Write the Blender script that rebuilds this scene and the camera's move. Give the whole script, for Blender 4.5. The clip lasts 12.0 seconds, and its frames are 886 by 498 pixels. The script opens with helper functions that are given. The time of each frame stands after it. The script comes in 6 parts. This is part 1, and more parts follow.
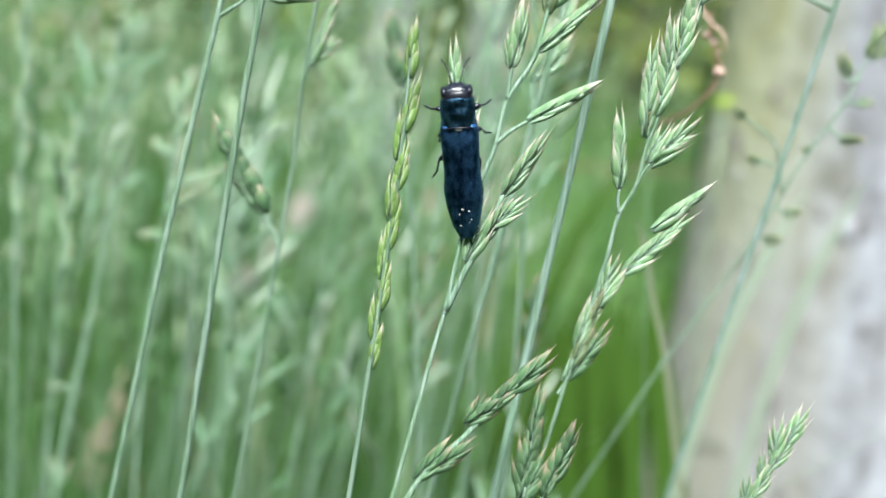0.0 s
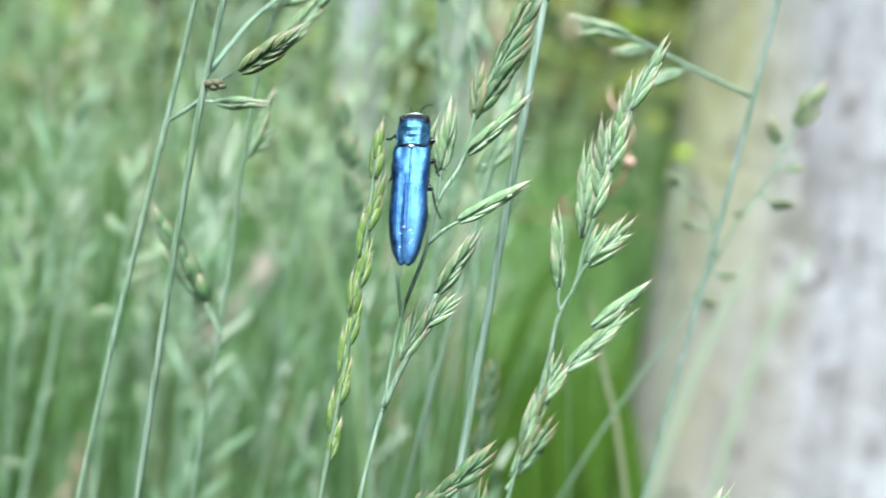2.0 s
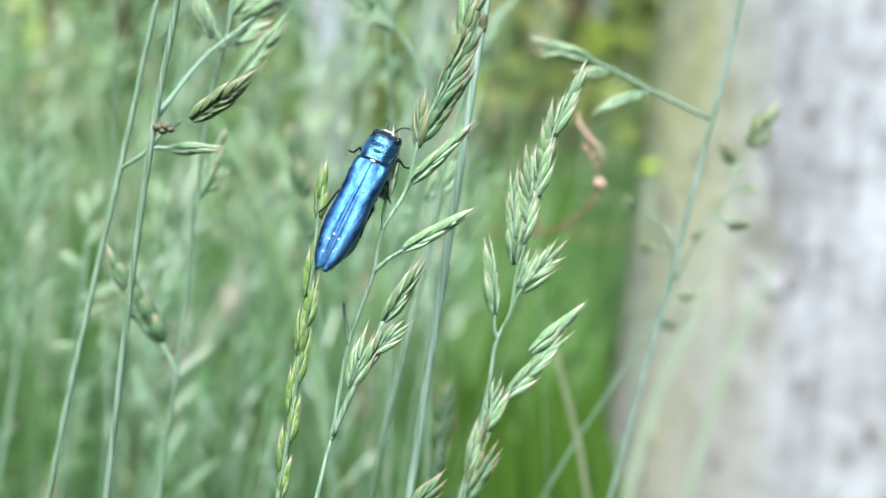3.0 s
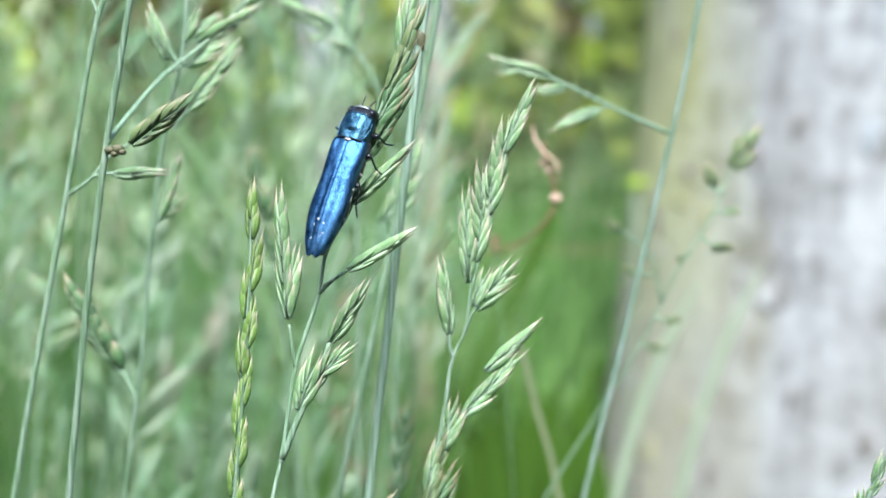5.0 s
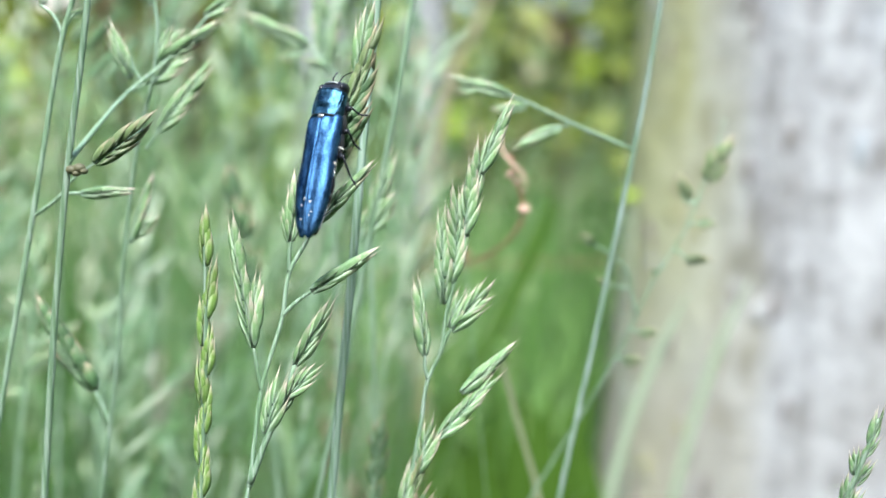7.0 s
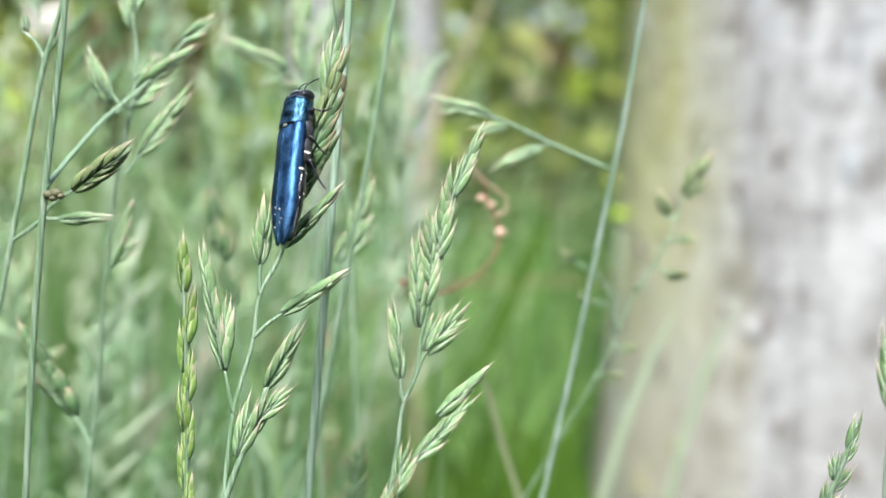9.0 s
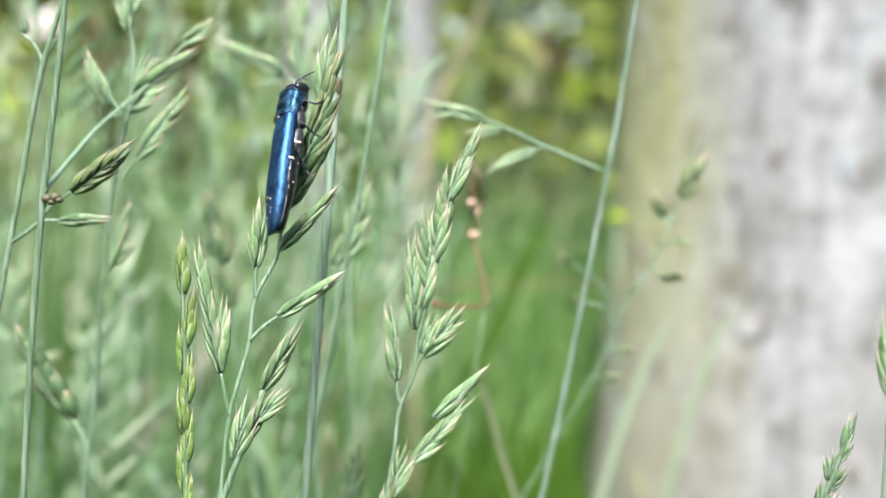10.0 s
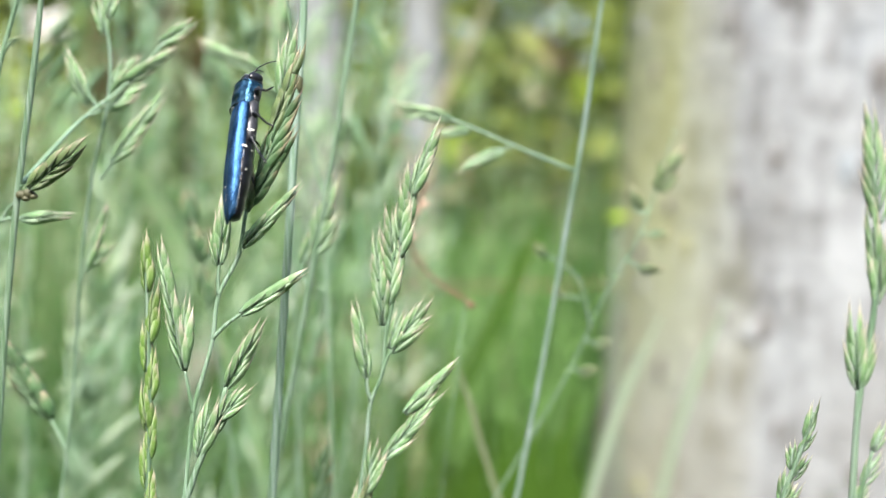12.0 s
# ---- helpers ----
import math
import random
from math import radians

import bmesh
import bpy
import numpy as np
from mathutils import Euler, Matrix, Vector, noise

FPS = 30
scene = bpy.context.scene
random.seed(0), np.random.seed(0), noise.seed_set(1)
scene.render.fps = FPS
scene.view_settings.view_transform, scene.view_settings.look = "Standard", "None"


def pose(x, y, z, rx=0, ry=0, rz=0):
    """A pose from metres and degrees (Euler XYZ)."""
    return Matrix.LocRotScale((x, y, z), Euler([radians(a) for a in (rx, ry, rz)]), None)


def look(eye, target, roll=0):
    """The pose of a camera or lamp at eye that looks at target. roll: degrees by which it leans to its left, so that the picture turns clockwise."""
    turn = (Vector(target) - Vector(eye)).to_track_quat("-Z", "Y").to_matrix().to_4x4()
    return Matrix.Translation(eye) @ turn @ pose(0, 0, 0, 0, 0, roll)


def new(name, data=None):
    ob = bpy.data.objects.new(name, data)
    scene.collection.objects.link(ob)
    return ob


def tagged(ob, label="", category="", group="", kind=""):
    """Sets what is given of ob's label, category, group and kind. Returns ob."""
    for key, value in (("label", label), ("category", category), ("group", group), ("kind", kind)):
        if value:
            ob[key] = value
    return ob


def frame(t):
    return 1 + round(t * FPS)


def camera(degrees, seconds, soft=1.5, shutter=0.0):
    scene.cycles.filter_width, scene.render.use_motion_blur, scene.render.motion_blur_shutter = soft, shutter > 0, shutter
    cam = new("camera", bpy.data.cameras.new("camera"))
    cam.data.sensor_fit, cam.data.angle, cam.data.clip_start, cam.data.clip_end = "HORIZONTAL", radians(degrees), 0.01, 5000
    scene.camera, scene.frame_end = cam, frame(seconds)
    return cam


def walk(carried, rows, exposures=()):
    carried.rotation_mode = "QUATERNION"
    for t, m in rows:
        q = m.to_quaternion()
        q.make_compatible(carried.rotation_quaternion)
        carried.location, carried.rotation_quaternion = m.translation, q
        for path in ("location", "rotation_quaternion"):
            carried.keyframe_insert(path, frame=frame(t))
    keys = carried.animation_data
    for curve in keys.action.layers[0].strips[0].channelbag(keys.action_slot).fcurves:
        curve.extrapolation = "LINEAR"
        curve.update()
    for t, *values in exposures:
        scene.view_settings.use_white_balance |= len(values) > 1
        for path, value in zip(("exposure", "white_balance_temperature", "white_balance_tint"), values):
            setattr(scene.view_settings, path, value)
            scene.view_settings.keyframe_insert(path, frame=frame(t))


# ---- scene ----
MM = 0.001

# ---- camera ----
cam = camera(45.0, 12.0, 1.5, 0.3)
cam.data.dof.use_dof = True
cam.data.dof.focus_distance = 0.080
cam.data.dof.aperture_fstop = 22.5
walk(cam, [
    (0, look((-0.01666, 0.00037, 0.44319), (-0.02458, 0.19568, 0.40087), 4.54)),
    (0.5, look((-0.01528, 0.00064, 0.44349), (-0.02299, 0.19632, 0.40290), 4.10)),
    (1, look((-0.01451, 0.00090, 0.44468), (-0.02130, 0.19687, 0.40534), 3.52)),
    (1.5, look((-0.01826, 0.00005, 0.44867), (-0.02189, 0.19608, 0.40915), 5.21)),
    (2, look((-0.01457, -0.00007, 0.44802), (-0.01773, 0.19690, 0.41345), 4.12)),
    (2.5, look((-0.01057, 0.00004, 0.44805), (-0.01206, 0.19756, 0.41668), 2.85)),
    (3, look((-0.01193, -0.00045, 0.44937), (-0.01122, 0.19709, 0.41810), 2.69)),
    (3.5, look((-0.01006, 0.00015, 0.44956), (-0.00875, 0.19794, 0.41997), 2.21)),
    (5.5, look((-0.00719, -0.00030, 0.44935), (-0.00691, 0.19782, 0.42202), 1.45)),
    (6, look((-0.00608, 0.00015, 0.44924), (-0.00591, 0.19837, 0.42257), 1.24)),
    (6.5, look((-0.00577, 0.00033, 0.44968), (-0.00538, 0.19859, 0.42339), 1.27)),
    (7, look((-0.00537, 0.00034, 0.45004), (-0.00475, 0.19872, 0.42463), 1.25)),
    (9, look((-0.00362, 0.00001, 0.45030), (-0.00234, 0.19882, 0.42853), 0.80)),
    (9.5, look((-0.00364, -0.00012, 0.45043), (-0.00209, 0.19870, 0.42883), 0.79)),
    (10, look((-0.00352, -0.00020, 0.45031), (-0.00177, 0.19866, 0.42905), 0.66)),
    (10.5, look((-0.00228, -0.00022, 0.45026), (-0.00105, 0.19864, 0.42901), 0.65)),
    (11, look((-0.00102, -0.00027, 0.45030), (-0.00037, 0.19857, 0.42880), 0.79)),
    (11.5, look((0.00019, -0.00056, 0.45004), (0.00026, 0.19834, 0.42906), 0.53)),
    (12, look((0.00000, -0.00057, 0.45000), (-0.00000, 0.19834, 0.42909), 0.65)),
], [(0, 1.34, 6080, 9), (1.5, 1.37, 6060, 9), (3.5, 1.38, 6080, 9), (6.5, 1.38, 6150, 9), (7.2, 1.37, 6280, 10), (9.0, 1.36, 6600, 11), (12.0, 1.36, 6700, 11)])

# ---- world and sun ----
SUN_AZIMUTH, SUN_HEIGHT = 186.0, 52.0      # degrees, clockwise from ahead; above the horizon
world = bpy.data.worlds.new("sky")
scene.world = world
world.use_nodes = True
sky = world.node_tree.nodes.new("ShaderNodeTexSky")
sky.sky_type, sky.sun_disc = "NISHITA", False
sky.sun_elevation, sky.sun_rotation = radians(SUN_HEIGHT), radians(SUN_AZIMUTH)
sky.air_density, sky.dust_density, sky.ozone_density = 1.0, 2.5, 1.0
background = world.node_tree.nodes["Background"]
background.inputs["Strength"].default_value = 0.15
world.node_tree.links.new(sky.outputs["Color"], background.inputs["Color"])
sun = new("sun", bpy.data.lights.new("sun", "SUN"))
sun.data.energy, sun.data.angle, sun.data.color = 3.3, radians(16.0), (1.0, 0.97, 0.92)
_a, _e = radians(SUN_AZIMUTH), radians(SUN_HEIGHT)
sun.matrix_world = look((math.sin(_a) * math.cos(_e) * 9, math.cos(_a) * math.cos(_e) * 9, math.sin(_e) * 9), (0, 0, 0))


# ---- materials ----
class Nodes:
    """A node material in the making."""

    def __init__(self, name, rough=0.6, metal=0.0):
        self.mat = bpy.data.materials.new(name)
        self.mat.use_nodes = True
        self.tree = self.mat.node_tree
        self.bsdf = self.tree.nodes["Principled BSDF"]
        self.bsdf.inputs["Roughness"].default_value = rough
        self.bsdf.inputs["Metallic"].default_value = metal

    def add(self, kind, **values):
        node = self.tree.nodes.new(kind)
        for key, value in values.items():
            node.inputs[key.replace("_", " ")].default_value = value
        return node

    def link(self, a, b):
        self.tree.links.new(a, b)

    def coords(self, which="Object"):
        return self.tree.nodes.new("ShaderNodeTexCoord").outputs[which]

    def noise(self, scale, detail=4.0, stretch=None, which="Object"):
        node = self.add("ShaderNodeTexNoise", Scale=scale, Detail=detail)
        place = self.coords(which)
        if stretch:
            mapping = self.add("ShaderNodeMapping", Scale=stretch)
            self.link(place, mapping.inputs["Vector"])
            place = mapping.outputs["Vector"]
        self.link(place, node.inputs["Vector"])
        return node.outputs["Fac"]

    def ramp(self, fac, *stops):
        node = self.tree.nodes.new("ShaderNodeValToRGB")
        while len(node.color_ramp.elements) < len(stops):
            node.color_ramp.elements.new(0.5)
        for element, (place, colour) in zip(node.color_ramp.elements, stops):
            element.position, element.color = place, (*colour, 1.0)
        self.link(fac, node.inputs["Fac"])
        return node.outputs["Color"]

    def mix(self, fac, a, b, blend="MIX"):
        node = self.tree.nodes.new("ShaderNodeMix")
        node.data_type, node.blend_type = "RGBA", blend
        for value, index in ((fac, 0), (a, 6), (b, 7)):
            if hasattr(value, "links"):
                self.link(value, node.inputs[index])
            else:
                node.inputs[index].default_value = value if index == 0 else (*value, 1.0)
        return node.outputs[2]

    def math(self, op, a, b=0.0):
        node = self.tree.nodes.new("ShaderNodeMath")
        node.operation = op
        for i, value in enumerate((a, b)):
            if hasattr(value, "links"):
                self.link(value, node.inputs[i])
            else:
                node.inputs[i].default_value = value
        return node.outputs[0]

    def random(self, island=False):
        if island:
            return self.tree.nodes.new("ShaderNodeNewGeometry").outputs["Random Per Island"]
        return self.tree.nodes.new("ShaderNodeObjectInfo").outputs["Random"]

    def vary(self, colour, fac, low, high):
        scale = self.add("ShaderNodeMapRange", To_Min=low, To_Max=high)
        self.link(fac, scale.inputs["Value"])
        node = self.add("ShaderNodeHueSaturation")
        self.link(scale.outputs["Result"], node.inputs["Value"])
        self.link(colour, node.inputs["Color"])
        return node.outputs["Color"]

    def colour(self, socket):
        self.link(socket, self.bsdf.inputs["Base Color"])
        self.base = socket
        return self

    def bump(self, height, strength, distance):
        node = self.add("ShaderNodeBump", Strength=strength, Distance=distance)
        self.link(height, node.inputs["Height"])
        self.link(node.outputs["Normal"], self.bsdf.inputs["Normal"])
        return self

    def leafy(self, share=0.3):
        """Light passes through the thin tissue."""
        thin = self.tree.nodes.new("ShaderNodeBsdfTranslucent")
        self.link(self.base, thin.inputs["Color"])
        both = self.tree.nodes.new("ShaderNodeMixShader")
        both.inputs[0].default_value = share
        self.link(self.bsdf.outputs[0], both.inputs[1])
        self.link(thin.outputs[0], both.inputs[2])
        self.link(both.outputs[0], self.tree.nodes["Material Output"].inputs["Surface"])
        return self


def stem_material(name="glaucous_stem", shift=(1.0, 1.0, 1.0)):
    n = Nodes(name, 0.42)
    streak = n.noise(5200, 2, (1, 1, 0.015))
    patch = n.noise(70, 3)
    ribs = n.ramp(streak, (0.34, (0.12, 0.22, 0.14)), (0.50, (0.20, 0.32, 0.23)), (0.66, (0.37, 0.48, 0.42)))
    tint = n.mix(n.math("MULTIPLY", patch, 0.6), ribs, (0.17, 0.30, 0.13))
    n.colour(n.vary(n.mix(1.0, tint, shift, "MULTIPLY"), n.random(), 0.85, 1.2))
    return n.bump(streak, 0.5, 0.00006).leafy(0.08).mat


def floret_material(name, low, mid, high, tip, rim):
    n = Nodes(name, 0.45)
    split = n.tree.nodes.new("ShaderNodeSeparateXYZ")
    n.link(n.coords("Generated"), split.inputs[0])
    along = n.ramp(split.outputs["Z"], (0.0, low), (0.25, mid), (0.50, high), (0.64, tuple(0.5 * (a + b) for a, b in zip(high, tip))), (0.76, tip), (1.0, tuple(1.12 * a for a in tip)))
    edge = n.math("ABSOLUTE", n.math("SUBTRACT", split.outputs["X"], 0.5))
    margin = n.ramp(edge, (0.30, (0, 0, 0)), (0.44, (1, 1, 1)))
    veins = n.noise(14, 2, (1, 1, 0.02), "Generated")
    body = n.mix(n.ramp(veins, (0.47, (0, 0, 0)), (0.62, (0.26, 0.26, 0.26))), along, rim)
    tint = n.mix(n.math("MULTIPLY", margin, 0.75), body, rim)
    n.colour(n.vary(tint, n.random(), 0.75, 1.25))
    return n.bump(veins, 0.4, 0.00005).leafy(0.2).mat


def blade_material(name, dark, mid, pale, green=0.88, gloss=0.5):
    n = Nodes(name, 0.55)
    n.bsdf.inputs["Specular IOR Level"].default_value = gloss
    tint = n.ramp(n.random(island=True), (0.0, dark), (0.5 * green, mid), (green, pale), (1.0, (0.46, 0.38, 0.27)))
    patch = n.noise(30, 3)
    tint = n.mix(n.math("MULTIPLY", patch, 0.5), tint, mid)
    n.colour(tint)
    return n.leafy(0.35).mat


def bark_material(name, pale, dark, algae, amount):
    n = Nodes(name, 0.9)
    big = n.noise(17, 5, (1, 1, 0.6))
    fine = n.noise(140, 6)
    crust = n.ramp(n.noise(105, 6, (1, 1, 0.5)), (0.37, dark), (0.44, tuple(0.6 * a + 0.4 * b for a, b in zip(pale, dark))), (0.52, pale), (0.64, tuple(1.3 * a for a in pale)))
    tint = n.mix(n.math("MULTIPLY", fine, 0.25), crust, (0.30, 0.295, 0.29))
    tint = n.mix(n.ramp(big, (0.50, (0, 0, 0)), (0.64, (0.7, 0.7, 0.7))), tint, (0.32, 0.37, 0.42))
    tint = n.mix(n.ramp(n.noise(26, 4, (1, 1, 0.45)), (0.52, (0, 0, 0)), (0.66, (0.45, 0.45, 0.45))), tint, (0.215, 0.22, 0.217))
    split = n.tree.nodes.new("ShaderNodeSeparateXYZ")
    n.link(n.coords("Object"), split.inputs[0])
    side = n.add("ShaderNodeMapRange", From_Min=amount[0], From_Max=amount[1], To_Min=1.0, To_Max=0.0)
    wobble = n.math("ADD", split.outputs["X"], n.math("MULTIPLY", n.math("SUBTRACT", n.noise(30, 5, (1, 1, 0.22)), 0.5), 0.07))
    n.link(wobble, side.inputs["Value"])
    spread = n.add("ShaderNodeMapRange", From_Min=0.34, From_Max=0.44, To_Min=0.0, To_Max=1.0)
    n.link(n.math("ADD", split.outputs["Z"], n.math("MULTIPLY", n.math("SUBTRACT", big, 0.5), 0.1)), spread.inputs["Value"])
    film = n.mix(spread.outputs["Result"], (0.335, 0.325, 0.21), algae)
    tint = n.mix(n.math("MULTIPLY", side.outputs["Result"], 0.82), tint, film)
    n.colour(tint)
    return n.bump(n.math("ADD", fine, n.noise(45, 4)), 0.5, 0.003).mat


def ground_material():
    n = Nodes("grassy_earth", 0.95)
    tint = n.ramp(n.noise(9, 8), (0.3, (0.04, 0.085, 0.02)), (0.55, (0.08, 0.17, 0.04)), (0.75, (0.15, 0.18, 0.07)))
    n.colour(n.mix(n.noise(160, 3), tint, (0.09, 0.13, 0.04)))
    return n.bump(n.noise(120, 5), 0.8, 0.01).mat


def metal_blue(name, deep, bright, rough, grain=11000, wrinkle=0.0):
    """Finely shagreened metallic cuticle: small scales, faint streaks and dull patches."""
    n = Nodes(name, rough, 1.0)
    patch = n.math("ADD", n.math("MULTIPLY", n.noise(700, 4), 0.5), n.math("MULTIPLY", n.noise(2600, 5, (1, 0.45, 1)), 0.5))
    patch = n.ramp(patch, (0.40, (0, 0, 0)), (0.58, (1, 1, 1)))
    cells = n.add("ShaderNodeTexVoronoi", Scale=grain)
    n.link(n.coords(), cells.inputs["Vector"])
    speck = n.ramp(cells.outputs["Distance"], (0.1, (1, 1, 1)), (0.75, (0.45, 0.45, 0.5)))
    n.colour(n.mix(0.7, n.mix(patch, deep, bright), speck, "MULTIPLY"))
    spread = n.add("ShaderNodeMapRange", To_Min=rough - 0.06, To_Max=rough + 0.08)
    n.link(patch, spread.inputs["Value"])
    n.link(spread.outputs["Result"], n.bsdf.inputs["Roughness"])
    height = n.math("ADD", n.math("MULTIPLY", cells.outputs["Distance"], -1.0), n.math("MULTIPLY", n.noise(1300, 4, (0.35, 1.4, 1)), wrinkle))
    return n.bump(height, 0.3, 0.00008).mat


def plain(name, colour, rough, metal=0.0, grain=900, depth=0.00005):
    n = Nodes(name, rough, metal)
    grains = n.noise(grain, 4)
    n.colour(n.ramp(grains, (0.25, tuple(0.75 * c for c in colour)), (0.75, tuple(min(1.0, 1.2 * c) for c in colour))))
    return n.bump(grains, 0.3, depth).mat


def soft_material():
    n = Nodes("soft_green_spikelet", 0.5)
    tint = n.ramp(n.random(), (0.0, (0.07, 0.19, 0.08)), (0.4, (0.20, 0.37, 0.22)), (0.75, (0.40, 0.56, 0.40)), (1.0, (0.60, 0.68, 0.54)))
    n.colour(n.mix(n.math("MULTIPLY", n.noise(500, 3), 0.4), tint, (0.25, 0.38, 0.18)))
    return n.leafy(0.25).mat


def head_material(name, colour):
    n = Nodes(name, 0.55)
    tint = n.mix(n.math("MULTIPLY", n.noise(400, 3), 0.4), colour, tuple(0.7 * c for c in colour))
    n.colour(n.vary(n.vary(tint, n.random(), 0.8, 1.2), n.random(island=True), 0.8, 1.2))
    return n.leafy(0.3).mat


STEM = stem_material()
GREY_STEM = stem_material("grey_blue_stem", (1.20, 1.18, 1.30))
BLUISH_STEM = stem_material("dull_bluish_stem", (0.88, 0.83, 0.98))
FLORET = floret_material("green_lemma", (0.32, 0.47, 0.36), (0.14, 0.29, 0.115), (0.18, 0.335, 0.135), (0.54, 0.50, 0.40), (0.48, 0.62, 0.46))
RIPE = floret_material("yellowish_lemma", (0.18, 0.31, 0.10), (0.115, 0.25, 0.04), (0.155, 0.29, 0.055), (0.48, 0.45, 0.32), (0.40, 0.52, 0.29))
# darker lemmas; on the beetle's panicle they also carry painted shade
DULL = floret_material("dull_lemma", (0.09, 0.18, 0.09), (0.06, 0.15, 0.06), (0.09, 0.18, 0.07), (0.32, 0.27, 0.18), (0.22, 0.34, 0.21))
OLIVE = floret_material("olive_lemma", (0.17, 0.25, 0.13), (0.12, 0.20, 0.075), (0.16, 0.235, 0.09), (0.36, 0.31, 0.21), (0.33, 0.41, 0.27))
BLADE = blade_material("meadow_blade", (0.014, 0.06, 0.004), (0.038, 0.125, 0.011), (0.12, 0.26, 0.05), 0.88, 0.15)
SOFT = soft_material()
HEADS = [head_material(*tone) for tone in (("deep_green_panicle", (0.09, 0.23, 0.10)), ("green_panicle", (0.20, 0.40, 0.17)), ("soft_green_panicle", (0.32, 0.52, 0.27)), ("pale_panicle", (0.52, 0.68, 0.43)), ("whitish_panicle", (0.68, 0.78, 0.58)), ("dry_panicle", (0.52, 0.43, 0.32)))]
MEADOW = blade_material("meadow_seed_head", (0.11, 0.26, 0.08), (0.33, 0.51, 0.24), (0.64, 0.77, 0.48), 0.80)
WOODS = blade_material("far_leaf", (0.018, 0.036, 0.006), (0.088, 0.138, 0.02), (0.33, 0.39, 0.055))
IVY = blade_material("dark_leaf", (0.012, 0.025, 0.008), (0.02, 0.045, 0.012), (0.035, 0.07, 0.02))
BARK = bark_material("lichen_bark", (0.295, 0.318, 0.335), (0.138, 0.142, 0.144), (0.39, 0.41, 0.14), (-0.102, -0.056))
GREY_BARK = bark_material("grey_bark", (0.225, 0.24, 0.235), (0.13, 0.135, 0.125), (0.16, 0.17, 0.10), (-0.9, -0.8))
EARTH = ground_material()
ELYTRON = metal_blue("blue_elytron", (0.017, 0.060, 0.150), (0.076, 0.205, 0.405), 0.42, 9000, 0.9)
PRONOTUM = metal_blue("blue_green_pronotum", (0.014, 0.052, 0.09), (0.088, 0.22, 0.335), 0.40, 7000, 2.6)
BLACK = plain("black_chitin", (0.012, 0.014, 0.02), 0.28, 0.3, 2500, 0.00004)
BELLY = plain("bronze_black_belly", (0.011, 0.012, 0.016), 0.3, 0.4, 2500, 0.00005)
SILVER = plain("silver_rim", (0.42, 0.46, 0.46), 0.38, 0.8, 2500, 0.00003)
GREY_HAIR = plain("grey_haired_plate", (0.05, 0.053, 0.06), 0.35, 0.5, 3200, 0.00012)
HAIR = plain("white_hair_spot", (0.8, 0.79, 0.74), 0.9, 0.0, 6000, 0.00003)
RUST = plain("rust_stalk", (0.20, 0.105, 0.065), 0.7, 0.0, 600)
BLUSH = plain("pink_petal", (0.58, 0.40, 0.31), 0.6, 0.0, 500)
LIME = plain("lime_leaf", (0.30, 0.45, 0.03), 0.5, 0.0, 200)
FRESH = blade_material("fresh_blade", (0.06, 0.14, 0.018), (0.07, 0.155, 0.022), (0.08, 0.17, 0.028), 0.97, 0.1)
CULM = blade_material("meadow_culm", (0.06, 0.16, 0.04), (0.14, 0.28, 0.10), (0.28, 0.43, 0.23))
LEANING = blade_material("leaning_blade", (0.06, 0.18, 0.05), (0.17, 0.34, 0.12), (0.44, 0.55, 0.38), 0.72)
PALE = blade_material("pale_blade", (0.33, 0.43, 0.30), (0.37, 0.47, 0.34), (0.40, 0.50, 0.37))
WITHERED = blade_material("withered_blade", (0.24, 0.30, 0.17), (0.28, 0.33, 0.20), (0.31, 0.35, 0.22))
# lighter copy of the meadow blade, with sunlight mixed into the colour
SUN_TINTED = blade_material("sun_tinted_blade", (0.10, 0.24, 0.05), (0.19, 0.36, 0.10), (0.28, 0.46, 0.17), 0.95, 0.15)
STRAW = blade_material("straw_blade", (0.34, 0.34, 0.20), (0.40, 0.39, 0.25), (0.46, 0.44, 0.31))
YELLOWISH = blade_material("yellow_green_leaf", (0.22, 0.34, 0.02), (0.36, 0.47, 0.03), (0.50, 0.52, 0.05))
BRACKEN = blade_material("dry_bracken_leaf", (0.07, 0.035, 0.02), (0.16, 0.085, 0.05), (0.28, 0.20, 0.14))
TAN = plain("tan_collar", (0.10, 0.105, 0.055), 0.6, 0.0, 1500)
LICHEN = plain("pale_lichen", (0.37, 0.39, 0.40), 0.95, 0.0, 300, 0.0005)
BLUE_LICHEN = plain("bluish_lichen", (0.30, 0.345, 0.38), 0.95, 0.0, 300, 0.0005)
SCAR = plain("dark_bark_scar", (0.16, 0.15, 0.145), 0.95, 0.0, 300, 0.0008)
MOSS = plain("algae_green", (0.27, 0.28, 0.14), 0.95, 0.0, 300, 0.0005)
DEADWOOD = plain("dead_wood", (0.37, 0.335, 0.28), 0.9, 0.0, 60, 0.002)


# ---- building helpers ----
def mesh_of(name, bm, material, smooth=True):
    data = bpy.data.meshes.new(name)
    bm.to_mesh(data)
    bm.free()
    data.materials.append(material)
    if smooth:
        data.polygons.foreach_set("use_smooth", [True] * len(data.polygons))
    return data


def part(name, bm, material, parent, label="", place=None):
    ob = new(name, mesh_of(name, bm, material) if isinstance(bm, bmesh.types.BMesh) else bm)
    ob.parent = parent
    if place is not None:
        ob.matrix_basis = place
    if label:
        tagged(ob, label)
    return ob


def empty(name, at, label, category, group="", kind=""):
    ob = new(name)
    ob.empty_display_size = 0.01
    ob.location = at
    return tagged(ob, label, category, group, kind)


